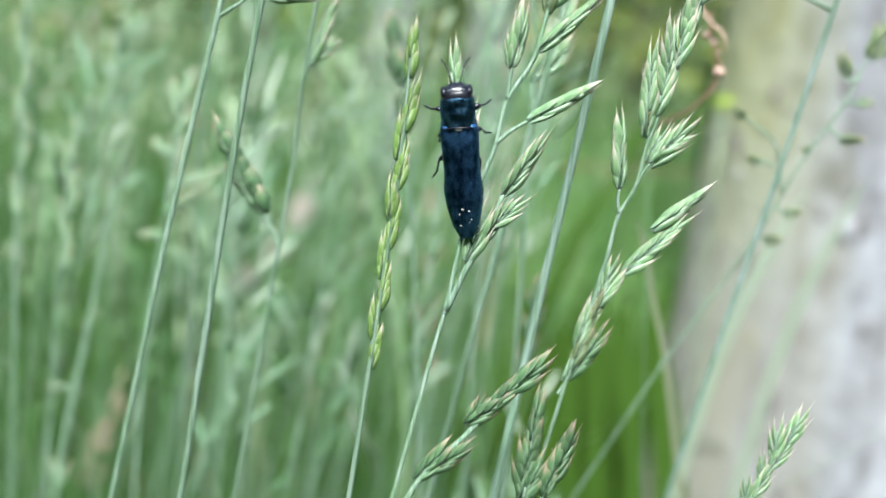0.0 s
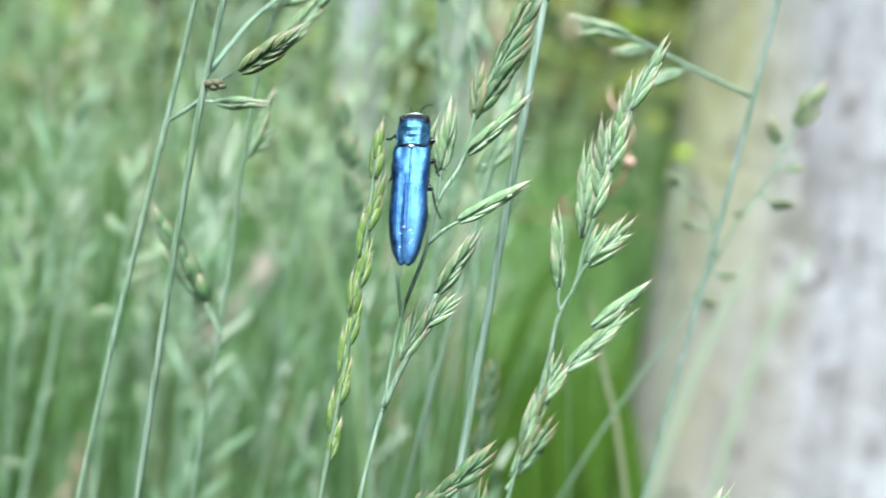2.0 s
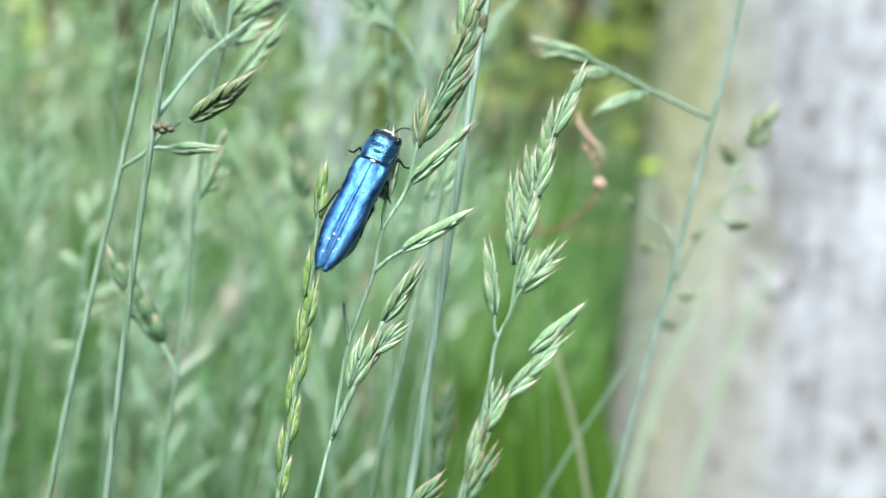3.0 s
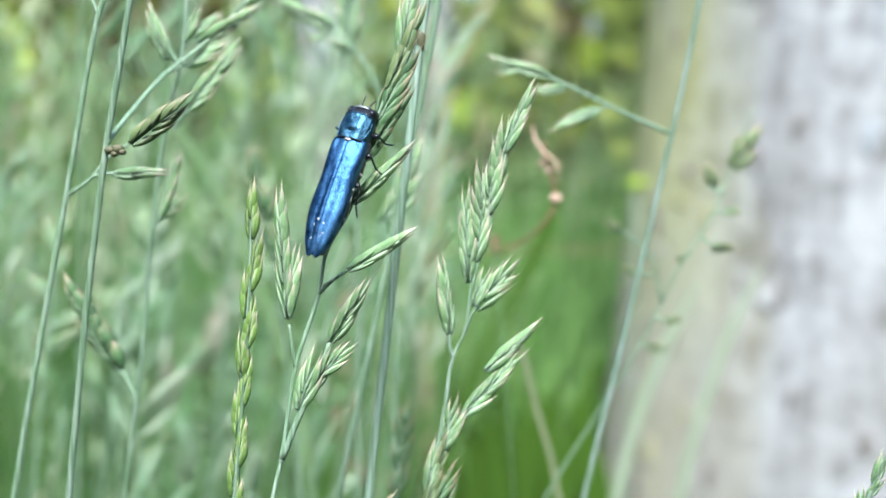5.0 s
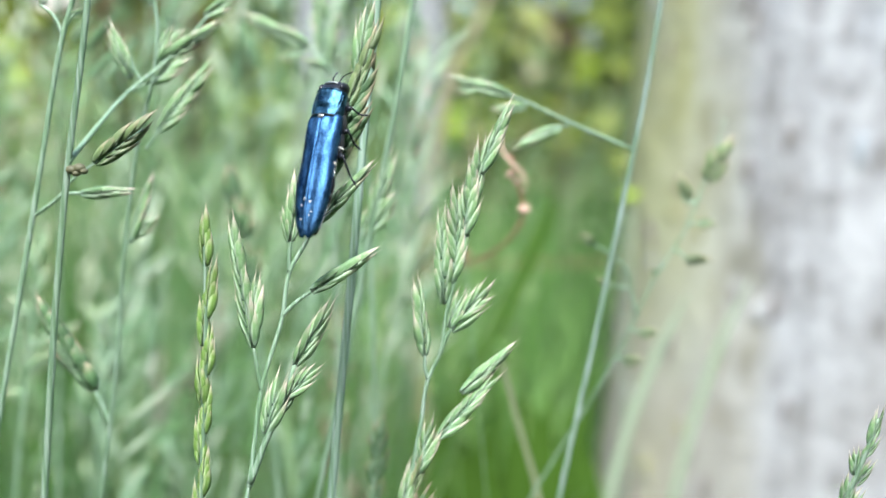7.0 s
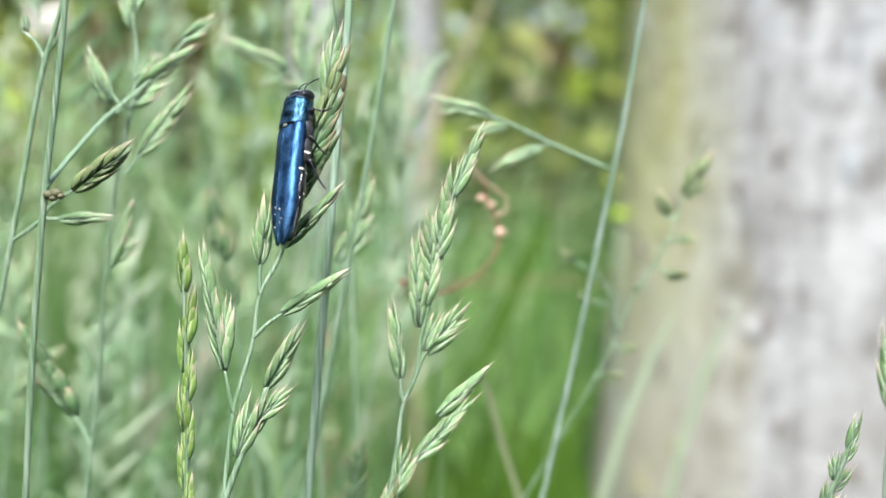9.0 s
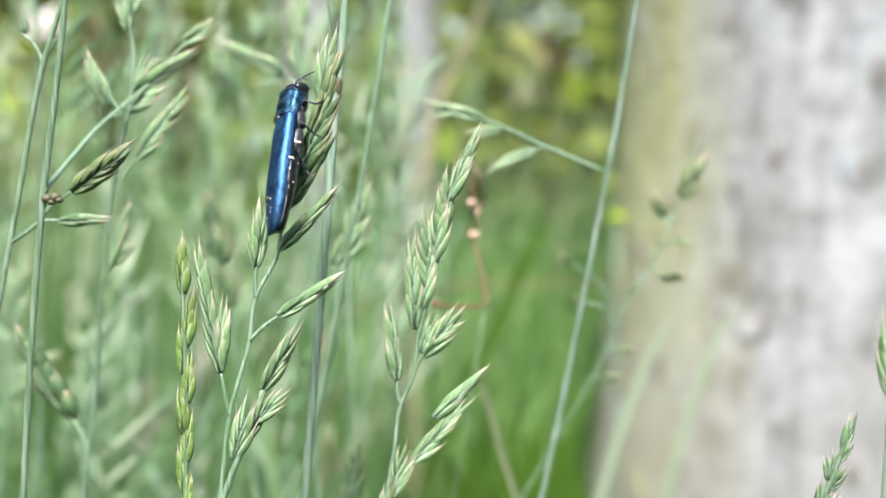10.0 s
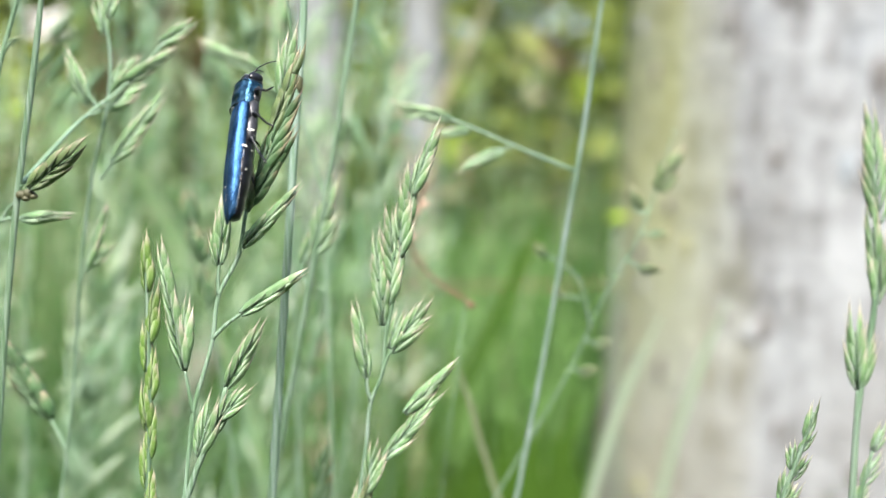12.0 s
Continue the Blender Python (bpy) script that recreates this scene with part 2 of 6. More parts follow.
def glide(points, steps):
    """Points along a smooth curve through those given."""
    p = [Vector(q) for q in points]
    gaps = [max((b - a).length, 1e-9) for a, b in zip(p, p[1:])]
    slopes = []
    for i in range(len(p)):
        if i == 0 or i == len(p) - 1:
            slopes.append((p[1] - p[0]) / gaps[0] if i == 0 else (p[-1] - p[-2]) / gaps[-1])
        else:
            before, after = (p[i] - p[i - 1]) / gaps[i - 1], (p[i + 1] - p[i]) / gaps[i]
            slopes.append((before * gaps[i] + after * gaps[i - 1]) / (gaps[i] + gaps[i - 1]))
    line = []
    for i, gap in enumerate(gaps):
        for k in range(steps):
            t = k / steps
            line.append(p[i] * (2 * t ** 3 - 3 * t * t + 1) + slopes[i] * gap * (t ** 3 - 2 * t * t + t) + p[i + 1] * (3 * t * t - 2 * t ** 3) + slopes[i + 1] * gap * (t ** 3 - t * t))
    line.append(p[-1])
    return line


def tube(bm, line, radii, sides=8, flat=1.0):
    """A tube along a line, with closed ends."""
    rings, side = [], None
    for i, q in enumerate(line):
        way = (line[min(i + 1, len(line) - 1)] - line[max(i - 1, 0)]).normalized()
        if side is None:
            side = way.orthogonal().normalized()
        side = (side - way * side.dot(way)).normalized()
        other = way.cross(side)
        r = radii[i] if hasattr(radii, "__len__") else radii
        rings.append([bm.verts.new(q + side * (r * math.cos(a)) + other * (r * flat * math.sin(a))) for a in (math.tau * k / sides for k in range(sides))])
    for a, b in zip(rings, rings[1:]):
        for k in range(sides):
            bm.faces.new((a[k], a[(k + 1) % sides], b[(k + 1) % sides], b[k]))
    bm.faces.new(rings[0][::-1])
    bm.faces.new(rings[-1])
    return bm


def ball(bm, centre, radii, u=12, v=8):
    made = bmesh.ops.create_uvsphere(bm, u_segments=u, v_segments=v, radius=1.0)["verts"]
    for q in made:
        q.co = Vector((q.co.x * radii[0], q.co.y * radii[1], q.co.z * radii[2])) + Vector(centre)
    return bm


# ---- grass ----
def floret_mesh(index, material):
    """A keeled, pointed lemma of unit length along z, with a short awn."""
    rng = random.Random(40 + index)
    bm = bmesh.new()
    stations = ((0.0, 0.26), (0.10, 0.50), (0.24, 0.80), (0.40, 0.96), (0.56, 0.86), (0.72, 0.62), (0.86, 0.34), (0.97, 0.11), (1.06 + 0.30 * rng.random(), 0.015))
    bow, twist = 0.015 + 0.02 * rng.random(), rng.uniform(-0.25, 0.25)
    section = ((1.0, -0.12), (0.76, 0.24), (0.34, 0.46), (0.0, 0.64), (-0.34, 0.46), (-0.76, 0.24), (-1.0, -0.12), (0.0, -0.22))
    rings = []
    for t, w in stations:
        c, s = math.cos(twist * t), math.sin(twist * t)
        lift = bow * (math.sin(math.pi * min(t, 1)) - 0.3 * t)
        rings.append([bm.verts.new((0.1 * w * (x * c - y * s), 0.1 * w * (x * s + y * c) + lift, t)) for x, y in section])
    for a, b in zip(rings, rings[1:]):
        for k in range(8):
            bm.faces.new((a[k], a[(k + 1) % 8], b[(k + 1) % 8], b[k]))
    bm.faces.new(rings[0][::-1])
    bm.faces.new(rings[-1])
    return mesh_of("floret", bm, material)


FLORETS = {m: [floret_mesh(i, m) for i in range(6)] for m in (FLORET, DULL, RIPE, OLIVE)}
CHANCE = random.Random(11)


def mm(p, root=(0, 0, 0)):
    return Vector(p) * MM - Vector(root)


def grass_stalk(label, root, stem, radius, material=None):
    """A culm from its root in the ground (millimetres); the points of the stem run from the top down."""
    thing = empty("grass_stalk", mm(root), label, "grass", "tall grasses in the meadow")
    line = glide([mm(p, thing.location) for p in stem] + [Vector((0, 0, -0.004))], 6)
    n = len(line) - 1
    radii = [radius * MM * (0.45 + 0.55 * min(1.0, 5.0 * i / n)) * (1 + 0.25 * i / n) for i in range(n + 1)]
    part("stem", tube(bmesh.new(), line, radii, 10), material or STEM, thing)
    return thing


def branch(thing, points, radius):
    line = glide([mm(p, thing.location) for p in points], 5)
    n = len(line) - 1
    radii = [radius * MM * (1.1 - 0.4 * i / n) for i in range(n + 1)]
    bm = tube(bmesh.new(), line, radii, 8)
    ball(bm, line[0], (radius * 1.15 * MM,) * 3, 8, 6)
    part("branch", bm, STEM, thing)


def spikelet(thing, base, tip, wide=1.0, material=None, loose=None):
    """Overlapping florets in two close rows, herringbone fashion, on a short axis."""
    a, b = mm(base, thing.location), mm(tip, thing.location)
    way, long = (b - a).normalized(), (b - a).length
    across = way.cross(Vector((0, -1, 0))).normalized()
    turn = CHANCE.uniform(-0.6, 0.6)
    across = (across * math.cos(turn) + way.cross(across) * math.sin(turn)).normalized()
    front = across.cross(way)
    bm = tube(bmesh.new(), [Vector((0, 0, 0)), way * long * 0.3, way * long * 0.62], [0.12 * MM, 0.10 * MM, 0.05 * MM], 6)
    axis = part("spikelet", bm, STEM, thing, place=Matrix.Translation(a))
    size = min(long * 0.60, 3.2 * MM)
    loose = loose or CHANCE.choice((0.85, 1.1, 1.4))
    count = max(5, round((long - size) / (0.56 * MM)) + 2)
    meshes = FLORETS[material or FLORET]
    for i in range(count + 2):
        side = -1 if i % 2 else 1
        k = max(0, i - 2)
        share = k / max(1, count - 1)
        start = (long - size) * share
        open_angle = radians(CHANCE.uniform(8, 13) * (1.0 - 0.70 * share)) * loose
        scale = size * CHANCE.uniform(0.92, 1.04) * (0.7 if i < 2 else 1.0 - 0.1 * share)
        z = (way * math.cos(open_angle) + across * side * math.sin(open_angle) + front * CHANCE.uniform(-0.05, 0.05)).normalized()
        y = (across * side * 0.75 + front * CHANCE.uniform(0.15, 0.75)).normalized()
        y = (y - z * y.dot(z)).normalized()
        x = y.cross(z)
        girth = scale * CHANCE.uniform(1.20, 1.46) * wide
        m = Matrix((x * girth, y * girth, z * scale)).transposed().to_4x4()
        m.translation = way * start + across * side * 0.17 * wide * (1.0 - 0.6 * share) * MM
        part("floret", meshes[CHANCE.randrange(6)], None, axis, place=m)
    return axis


def collar(thing, at):
    """A tan node with its pale sheath, wrapped round a culm."""
    p = mm(at, thing.location)
    bm = tube(bmesh.new(), [p + Vector((0, 0, z)) * MM for z in (-0.9, -0.35, 0.0, 0.4, 0.8)], [0.3 * MM, 0.36 * MM, 0.42 * MM, 0.40 * MM, 0.3 * MM], 12)
    part("node_collar", bm, TAN, thing, "tan swollen node")


# ---- ground ----
def ground():
    bm = bmesh.new()
    bmesh.ops.create_grid(bm, x_segments=60, y_segments=60, size=1.0)
    for v in bm.verts:
        r = max(abs(v.co.x), abs(v.co.y))
        grow = 3.0 * r + 397.0 * r ** 6
        v.co = Vector((v.co.x / max(r, 1e-6) * grow, v.co.y / max(r, 1e-6) * grow, 0.0))
        v.co.z = 0.025 * noise.noise(v.co * 3.0) - 0.02
    ob = new("ground", mesh_of("ground", bm, EARTH))
    return tagged(ob, "meadow soil under dense green grass", "ground", kind="structure")


ground()


# ---- trees ----
def trunk(name, label, foot, lean, radius, height, bark, rough, seed, limbs=()):
    """A tapered trunk with an uneven skin."""
    thing = empty(name, foot, label, "tree")
    bm = bmesh.new()
    rows, sides = 150, 72
    rings = []
    for i in range(rows + 1):
        t = i / rows
        z = height * t ** 1.25 - 0.02
        centre = Vector((math.tan(radians(lean)) * z, 0, z))
        taper = radius * (1.0 + 0.30 * math.exp(-z / 0.10) - 0.16 * t)
        ring = []
        for k in range(sides):
            a = math.tau * k / sides
            d = Vector((math.cos(a), math.sin(a), 0))
            q = centre + d * taper
            bump = noise.noise(q * 9 + Vector((seed, 0, 0))) * 0.5 + noise.noise(Vector((q.x * 34, q.y * 34, q.z * 16 + seed))) * 0.35
            ring.append(bm.verts.new(q + d * radius * rough * bump))
        rings.append(ring)
    for a, b in zip(rings, rings[1:]):
        for k in range(sides):
            bm.faces.new((a[k], a[(k + 1) % sides], b[(k + 1) % sides], b[k]))
    bm.faces.new(rings[-1])
    part("trunk", bm, bark, thing)
    for z, turn, rise, long in limbs:
        start = Vector((math.tan(radians(lean)) * z, 0, z))
        way = Vector((math.cos(radians(turn)), math.sin(radians(turn)), rise))
        line = glide([start, start + way * long * 0.4, start + way * long * 0.8 + Vector((0, 0, long * 0.2)), start + way * long + Vector((0, 0, long * 0.4))], 6)
        n = len(line) - 1
        part("limb", tube(bmesh.new(), line, [radius * (0.38 - 0.3 * i / n) for i in range(n + 1)], 12), bark, thing)
    return thing


old_tree = trunk("tree_trunk", "pale lichen-crusted tree trunk with a yellow-green edge", (0.1725, 0.482, 0), 1.75, 0.110, 2.6, BARK, 0.03, 3.0)


def bark_patches(thing, radius, lean):
    """Lichen and scars that lie on the bark, each a thin irregular cushion."""
    rng = random.Random(77)
    for _ in range(220):
        a = rng.uniform(math.pi * 1.0, math.pi * 1.95)
        z = rng.uniform(0.20, 0.72)
        left = a < math.pi * 1.22
        kind = rng.random()
        material, label = (LICHEN, "pale lichen patch") if kind < 0.22 else (SCAR, "dark bark scar") if kind < 0.86 else (MOSS if left else BLUE_LICHEN, "greenish algae patch" if left else "bluish lichen patch")
        wide, tall = rng.uniform(1.0, 4.0) * MM, rng.uniform(2.0, 8.0) * MM
        if material is SCAR:
            wide, tall = rng.uniform(1.2, 3.2) * MM, rng.uniform(3.0, 8.0) * MM
        bm = bmesh.new()
        rings, sides = [], 14
        shape = [rng.uniform(0.7, 1.25) for _ in range(sides)]
        for share, lift in ((1.0, -0.6), (0.85, 0.35), (0.45, 0.6)):
            ring = []
            for k in range(sides):
                g = math.tau * k / sides
                u, v = math.cos(g) * wide * share * shape[k], math.sin(g) * tall * share * shape[k]
                skin = radius * (1.0 + 0.30 * math.exp(-(z + v) / 0.10) - 0.16 * ((z + v) / 2.6) ** 0.8)
                q = Vector((math.tan(radians(lean)) * (z + v), 0, z + v)) + Vector((math.cos(a + u / radius), math.sin(a + u / radius), 0)) * skin
                q2 = Vector((math.cos(a + u / radius), math.sin(a + u / radius), 0))
                bump = noise.noise(q * 9 + Vector((3.0, 0, 0))) * 0.5 + noise.noise(Vector((q.x * 34, q.y * 34, q.z * 16 + 3.0))) * 0.35
                ring.append(bm.verts.new(q + q2 * (radius * 0.03 * bump + lift * MM)))
            rings.append(ring)
        for p, q in zip(rings, rings[1:]):
            for k in range(sides):
                bm.faces.new((p[k], p[(k + 1) % sides], q[(k + 1) % sides], q[k]))
        bm.faces.new(rings[-1])
        part("bark_patch", bm, material, thing, label)


bark_patches(old_tree, 0.110, 1.75)
trunk("young_tree", "slender grey tree trunk standing behind the meadow", (-0.150, 1.25, 0), 0.5, 0.030, 3.0, GREY_BARK, 0.05, 8.0, ((1.1, 150, 0.9, 0.5), (1.5, 20, 0.8, 0.6), (2.0, 240, 0.8, 0.5)))
trunk("young_tree", "slender pale grey tree trunk in the blurred distance", (-0.040, 1.45, 0), 1.0, 0.030, 3.0, GREY_BARK, 0.05, 15.0, ((1.2, 40, 0.9, 0.5), (1.7, 190, 0.8, 0.6), (2.2, 300, 0.8, 0.5)))


def fallen_branch():
    line = glide([Vector(p) * MM for p in ((-76.3, 352.0, 380.7), (-81.9, 352.0, 369.7), (-90.8, 358.0, 355.4), (-114.6, 420.0, 328.6), (-146.2, 500.0, 293.8), (-178.2, 580.0, 250.4), (-165, 660, -8))], 8)
    foot = Vector((-0.165, 0.660, 0))
    thing = empty("fallen_branch", foot, "dead pinkish brown branch leaning in the grass", "branch")
    n = len(line) - 1
    radii = [(4.2 - 1.8 * i / n + 0.9 * noise.noise(line[i] * 60)) * MM for i in range(n + 1)]
    part("wood", tube(bmesh.new(), [q - foot for q in line], radii, 14), DEADWOOD, thing)
    for k, way in ((10, (0.3, -0.2, 1.0)), (22, (-0.2, -0.3, 1.0)), (31, (0.4, 0.2, 0.9))):
        start = line[k] - foot
        twig = glide([start, start + Vector(way) * 0.012, start + Vector(way) * 0.02 + Vector((0.003, 0, 0.003))], 4)
        part("twig_stub", tube(bmesh.new(), twig, [2.2 * MM - 0.15 * MM * q for q in range(len(twig))], 10), DEADWOOD, thing)


fallen_branch()


# ---- meadow behind ----
def blades(name, label, spots, material, seed, kind="stuff", wide=(1.2, 3.2)):
    """Many bent blades in one mesh; spots gives root, height and lean."""
    rng = random.Random(seed)
    verts, faces = [], []
    for x, y, z, tall, lean, turn in spots:
        w = rng.uniform(*wide) * MM
        dx, dy = math.cos(turn), math.sin(turn)
        px, py = -dy, dx
        first, steps = len(verts), 7
        fold = rng.uniform(0.15, 0.45)
        for i in range(steps + 1):
            t = i / steps
            out = lean * tall * t * t
            h = tall * t * (1 - 0.35 * abs(lean) * t)
            ww = w * (0.75 + 0.5 * t) * (1 - t ** 3) + 0.00006
            cx, cy = x + dx * out, y + dy * out
            verts += [(cx - px * ww, cy - py * ww, z + h), (cx + dx * ww * fold, cy + dy * ww * fold, z + h), (cx + px * ww, cy + py * ww, z + h)]
        for i in range(steps):
            a = first + 3 * i
            faces += [(a, a + 1, a + 4, a + 3), (a + 1, a + 2, a + 5, a + 4)]
    data = bpy.data.meshes.new(name)
    data.from_pydata(verts, [], faces)
    data.materials.append(material)
    data.polygons.foreach_set("use_smooth", [True] * len(faces))
    return tagged(new(name, data), label, "grass", kind=kind)


def clear_of_trunk(x, y, room=0.0):
    return math.hypot(x - 0.18, y - 0.482) > 0.15 + room


def meadow():
    rng = random.Random(5)
    spots = []
    while len(spots) < 9000:
        y = 0.17 + 3.6 * rng.random() ** 1.7
        x = rng.uniform(-1, 1) * (0.22 + 0.75 * y)
        if not clear_of_trunk(x, y) or (x > 0.03 and y < 0.4 and rng.random() < 0.8):
            continue
        tall = rng.uniform(0.20, 0.36) + 0.12 * min(1.0, max(0.0, (y - 0.35) / 0.5))
        spots.append((x, y, -0.02, tall, rng.uniform(0.05, 0.95), rng.uniform(0, math.tau)))
    blades("meadow_grass", "dense soft green meadow grass blades", spots, BLADE, 6)
    near = []
    while len(near) < 900:
        a, r = rng.uniform(0, math.tau), rng.uniform(0.35, 1.6)
        x, y = r * math.cos(a), r * math.sin(a) - 0.1
        if y > 0.0 and abs(x) < 0.3:
            continue
        near.append((x, y, -0.02, rng.uniform(0.2, 0.45), rng.uniform(0.05, 0.6), rng.uniform(0, math.tau)))
    blades("meadow_grass", "green meadow grass round about", near, BLADE, 7)


meadow()


def leaning_blades():
    """Pale narrow blades that cross one another behind the sharp grasses."""
    rng = random.Random(303)
    spots = []
    while len(spots) < 150:
        y = 0.17 + 0.32 * rng.random()
        x = rng.uniform(-0.64, -0.06) * y
        turn = rng.choice((0.0, math.pi)) + rng.gauss(0, 0.5)
        lean = abs(rng.gauss(0.0, 0.22)) + 0.02
        spots.append((x - math.cos(turn) * 0.3 * lean, y, -0.02, rng.uniform(0.38, 0.53), lean, turn))
    blades("leaning_grass", "pale blue-green grass blades leaning across each other", spots, LEANING, 9, wide=(0.25, 0.8))


leaning_blades()


def sun_tinted_blades():
    """Light green blades in the open meadow beside the trunk, sunlight put into their colour."""
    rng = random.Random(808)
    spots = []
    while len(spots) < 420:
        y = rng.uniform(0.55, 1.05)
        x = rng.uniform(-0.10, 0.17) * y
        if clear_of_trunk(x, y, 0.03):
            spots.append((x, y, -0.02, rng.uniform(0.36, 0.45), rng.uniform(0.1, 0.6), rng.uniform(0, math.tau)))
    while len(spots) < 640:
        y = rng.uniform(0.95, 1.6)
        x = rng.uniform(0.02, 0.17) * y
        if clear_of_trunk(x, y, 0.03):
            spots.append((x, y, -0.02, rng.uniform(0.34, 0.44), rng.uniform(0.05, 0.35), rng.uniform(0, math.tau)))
    blades("sunlit_grass", "light green meadow grass blades with sunlight in their colour", spots, SUN_TINTED, 10, wide=(1.2, 3.0))


sun_tinted_blades()


def strip(verts, faces, p, q, r):
    """A thin stem from p to q."""
    way = (q - p).normalized()
    a = way.orthogonal().normalized()
    b = way.cross(a)
    first = len(verts)
    for c, w in ((p, 1.0), (q, 0.8)):
        for k in range(5):
            g = math.tau * k / 5
            verts.append(tuple(c + (a * math.cos(g) + b * math.sin(g)) * r * w))
    for k in range(5):
        faces.append((first + k, first + (k + 1) % 5, first + 5 + (k + 1) % 5, first + 5 + k))


def seed(verts, faces, p, way, long, r):
    """One small spindle-shaped spikelet."""
    a = way.orthogonal().normalized()
    b = way.cross(a)
    first = len(verts)
    for t, w in ((0, 0.1), (0.3, 0.9), (0.6, 0.8), (1.0, 0.05)):
        for k in range(6):
            g = math.tau * k / 6
            verts.append(tuple(p + way * long * t + (a * math.cos(g) + b * math.sin(g)) * r * w))
    for i in range(3):
        for k in range(6):
            faces.append((first + 6 * i + k, first + 6 * i + (k + 1) % 6, first + 6 * i + 6 + (k + 1) % 6, first + 6 * i + 6 + k))


def joined(name, verts, faces, material):
    data = bpy.data.meshes.new(name)
    data.from_pydata(verts, [], faces)
    data.materials.append(material)
    data.polygons.foreach_set("use_smooth", [True] * len(faces))
    return data


def seed_heads():
    """Stalks with loose seed heads: single things close by, joined farther off."""
    rng = random.Random(21)
    far = {"culms": ([], []), "heads": ([], [])}
    grains = []
    for material in HEADS:
        grain = ([], [])
        seed(*grain, Vector((0, 0, 0)), Vector((0, 0, 1)), 1.0, 1.0)
        grains.append(joined("spikelet", *grain, material))
    made = 0
    while made < 600:
        y = 0.25 + 0.85 * rng.random() ** 1.2
        x = rng.uniform(-1, 1) * (0.06 + 0.48 * y)
        if x > -0.02 * 1.0 + 0.05 * y and (y < 0.42 or not clear_of_trunk(x, y, 0.04)):
            continue
        if x > -0.06 * y and rng.random() < (0.93 if y < 0.5 else 0.1):
            continue
        if -0.105 < x < -0.045 and y < 0.35 and rng.random() < 0.8:
            continue
        if noise.noise(Vector((x * 22, y * 8, 1.7))) < rng.uniform(-0.25, 0.05):
            continue
        made += 1
        near = y < 0.56
        tall = rng.uniform(0.37, 0.52)
        lean = Vector((rng.gauss(0.07, 0.16), rng.gauss(0, 0.08), 1.0)).normalized()
        foot = Vector((x, y, 0)) - Vector((lean.x, lean.y, 0)) * tall
        bend = Vector((rng.gauss(0.01, 0.012), rng.gauss(0, 0.01), 0))
        start = Vector((0, 0, 0)) if near else foot
        panicle = ([], []) if near else far["heads"]
        knots = [start + lean * tall * t + bend * t * t for t in (0, 0.25, 0.5, 0.75, 1.0)]
        for p, q in () if near else zip(knots, knots[1:]):
            strip(*far["culms"], p, q, rng.uniform(0.3, 0.45) * MM)
        head = rng.uniform(0.03, 0.07)
        spread = rng.choice((0.12, 0.25, 0.5))
        tone = rng.choice((0, 1, 1, 2, 2, 2, 3, 3, 3, 4, 4, 5))
        single = near and y < 0.37
        spikes = []
        for _ in range(rng.randrange(14, 34)):
            t = rng.random()
            p = knots[4] - lean * head * t + Vector((rng.gauss(0, 1), rng.gauss(0, 1), 0)) * spread * 0.012 * (0.2 + t)
            way = (lean + Vector((rng.gauss(0.05, spread), rng.gauss(0, spread), 0.1))).normalized()
            long, wide = rng.uniform(3.5, 7.0) * MM, rng.uniform(0.45, 0.85) * MM
            if single:
                m = way.to_track_quat("Z", "Y").to_matrix() @ Matrix.Diagonal((wide, wide, long))
                spikes.append(Matrix.Translation(p) @ m.to_4x4())
            else:
                seed(*panicle, p, way, long, wide)
        if near:
            kind = {0.12: "narrow spike", 0.25: "slim panicle", 0.5: "spreading panicle"}[spread]
            thing = empty("meadow_stalk", foot, "blurred meadow grass stalk with a " + kind, "grass", "soft grasses in the meadow")
            part("stem", tube(bmesh.new(), glide(knots, 2), [0.44 * MM - 0.015 * MM * k for k in range(9)], 6), CULM, thing)
            if single:
                for m in spikes:
                    part("spikelet", grains[tone], None, thing, place=m)
            else:
                tagged(part("panicle", joined("panicle", *panicle, HEADS[tone]), None, thing), kind="stuff")
    tagged(new("grass_culms", joined("grass_culms", *far["culms"], CULM)), "many thin green culms of far meadow grass", "grass", kind="stuff")
    tagged(new("seed_heads", joined("seed_heads", *far["heads"], MEADOW)), "many soft pale green seed heads of meadow grass", "grass", kind="stuff")


seed_heads()


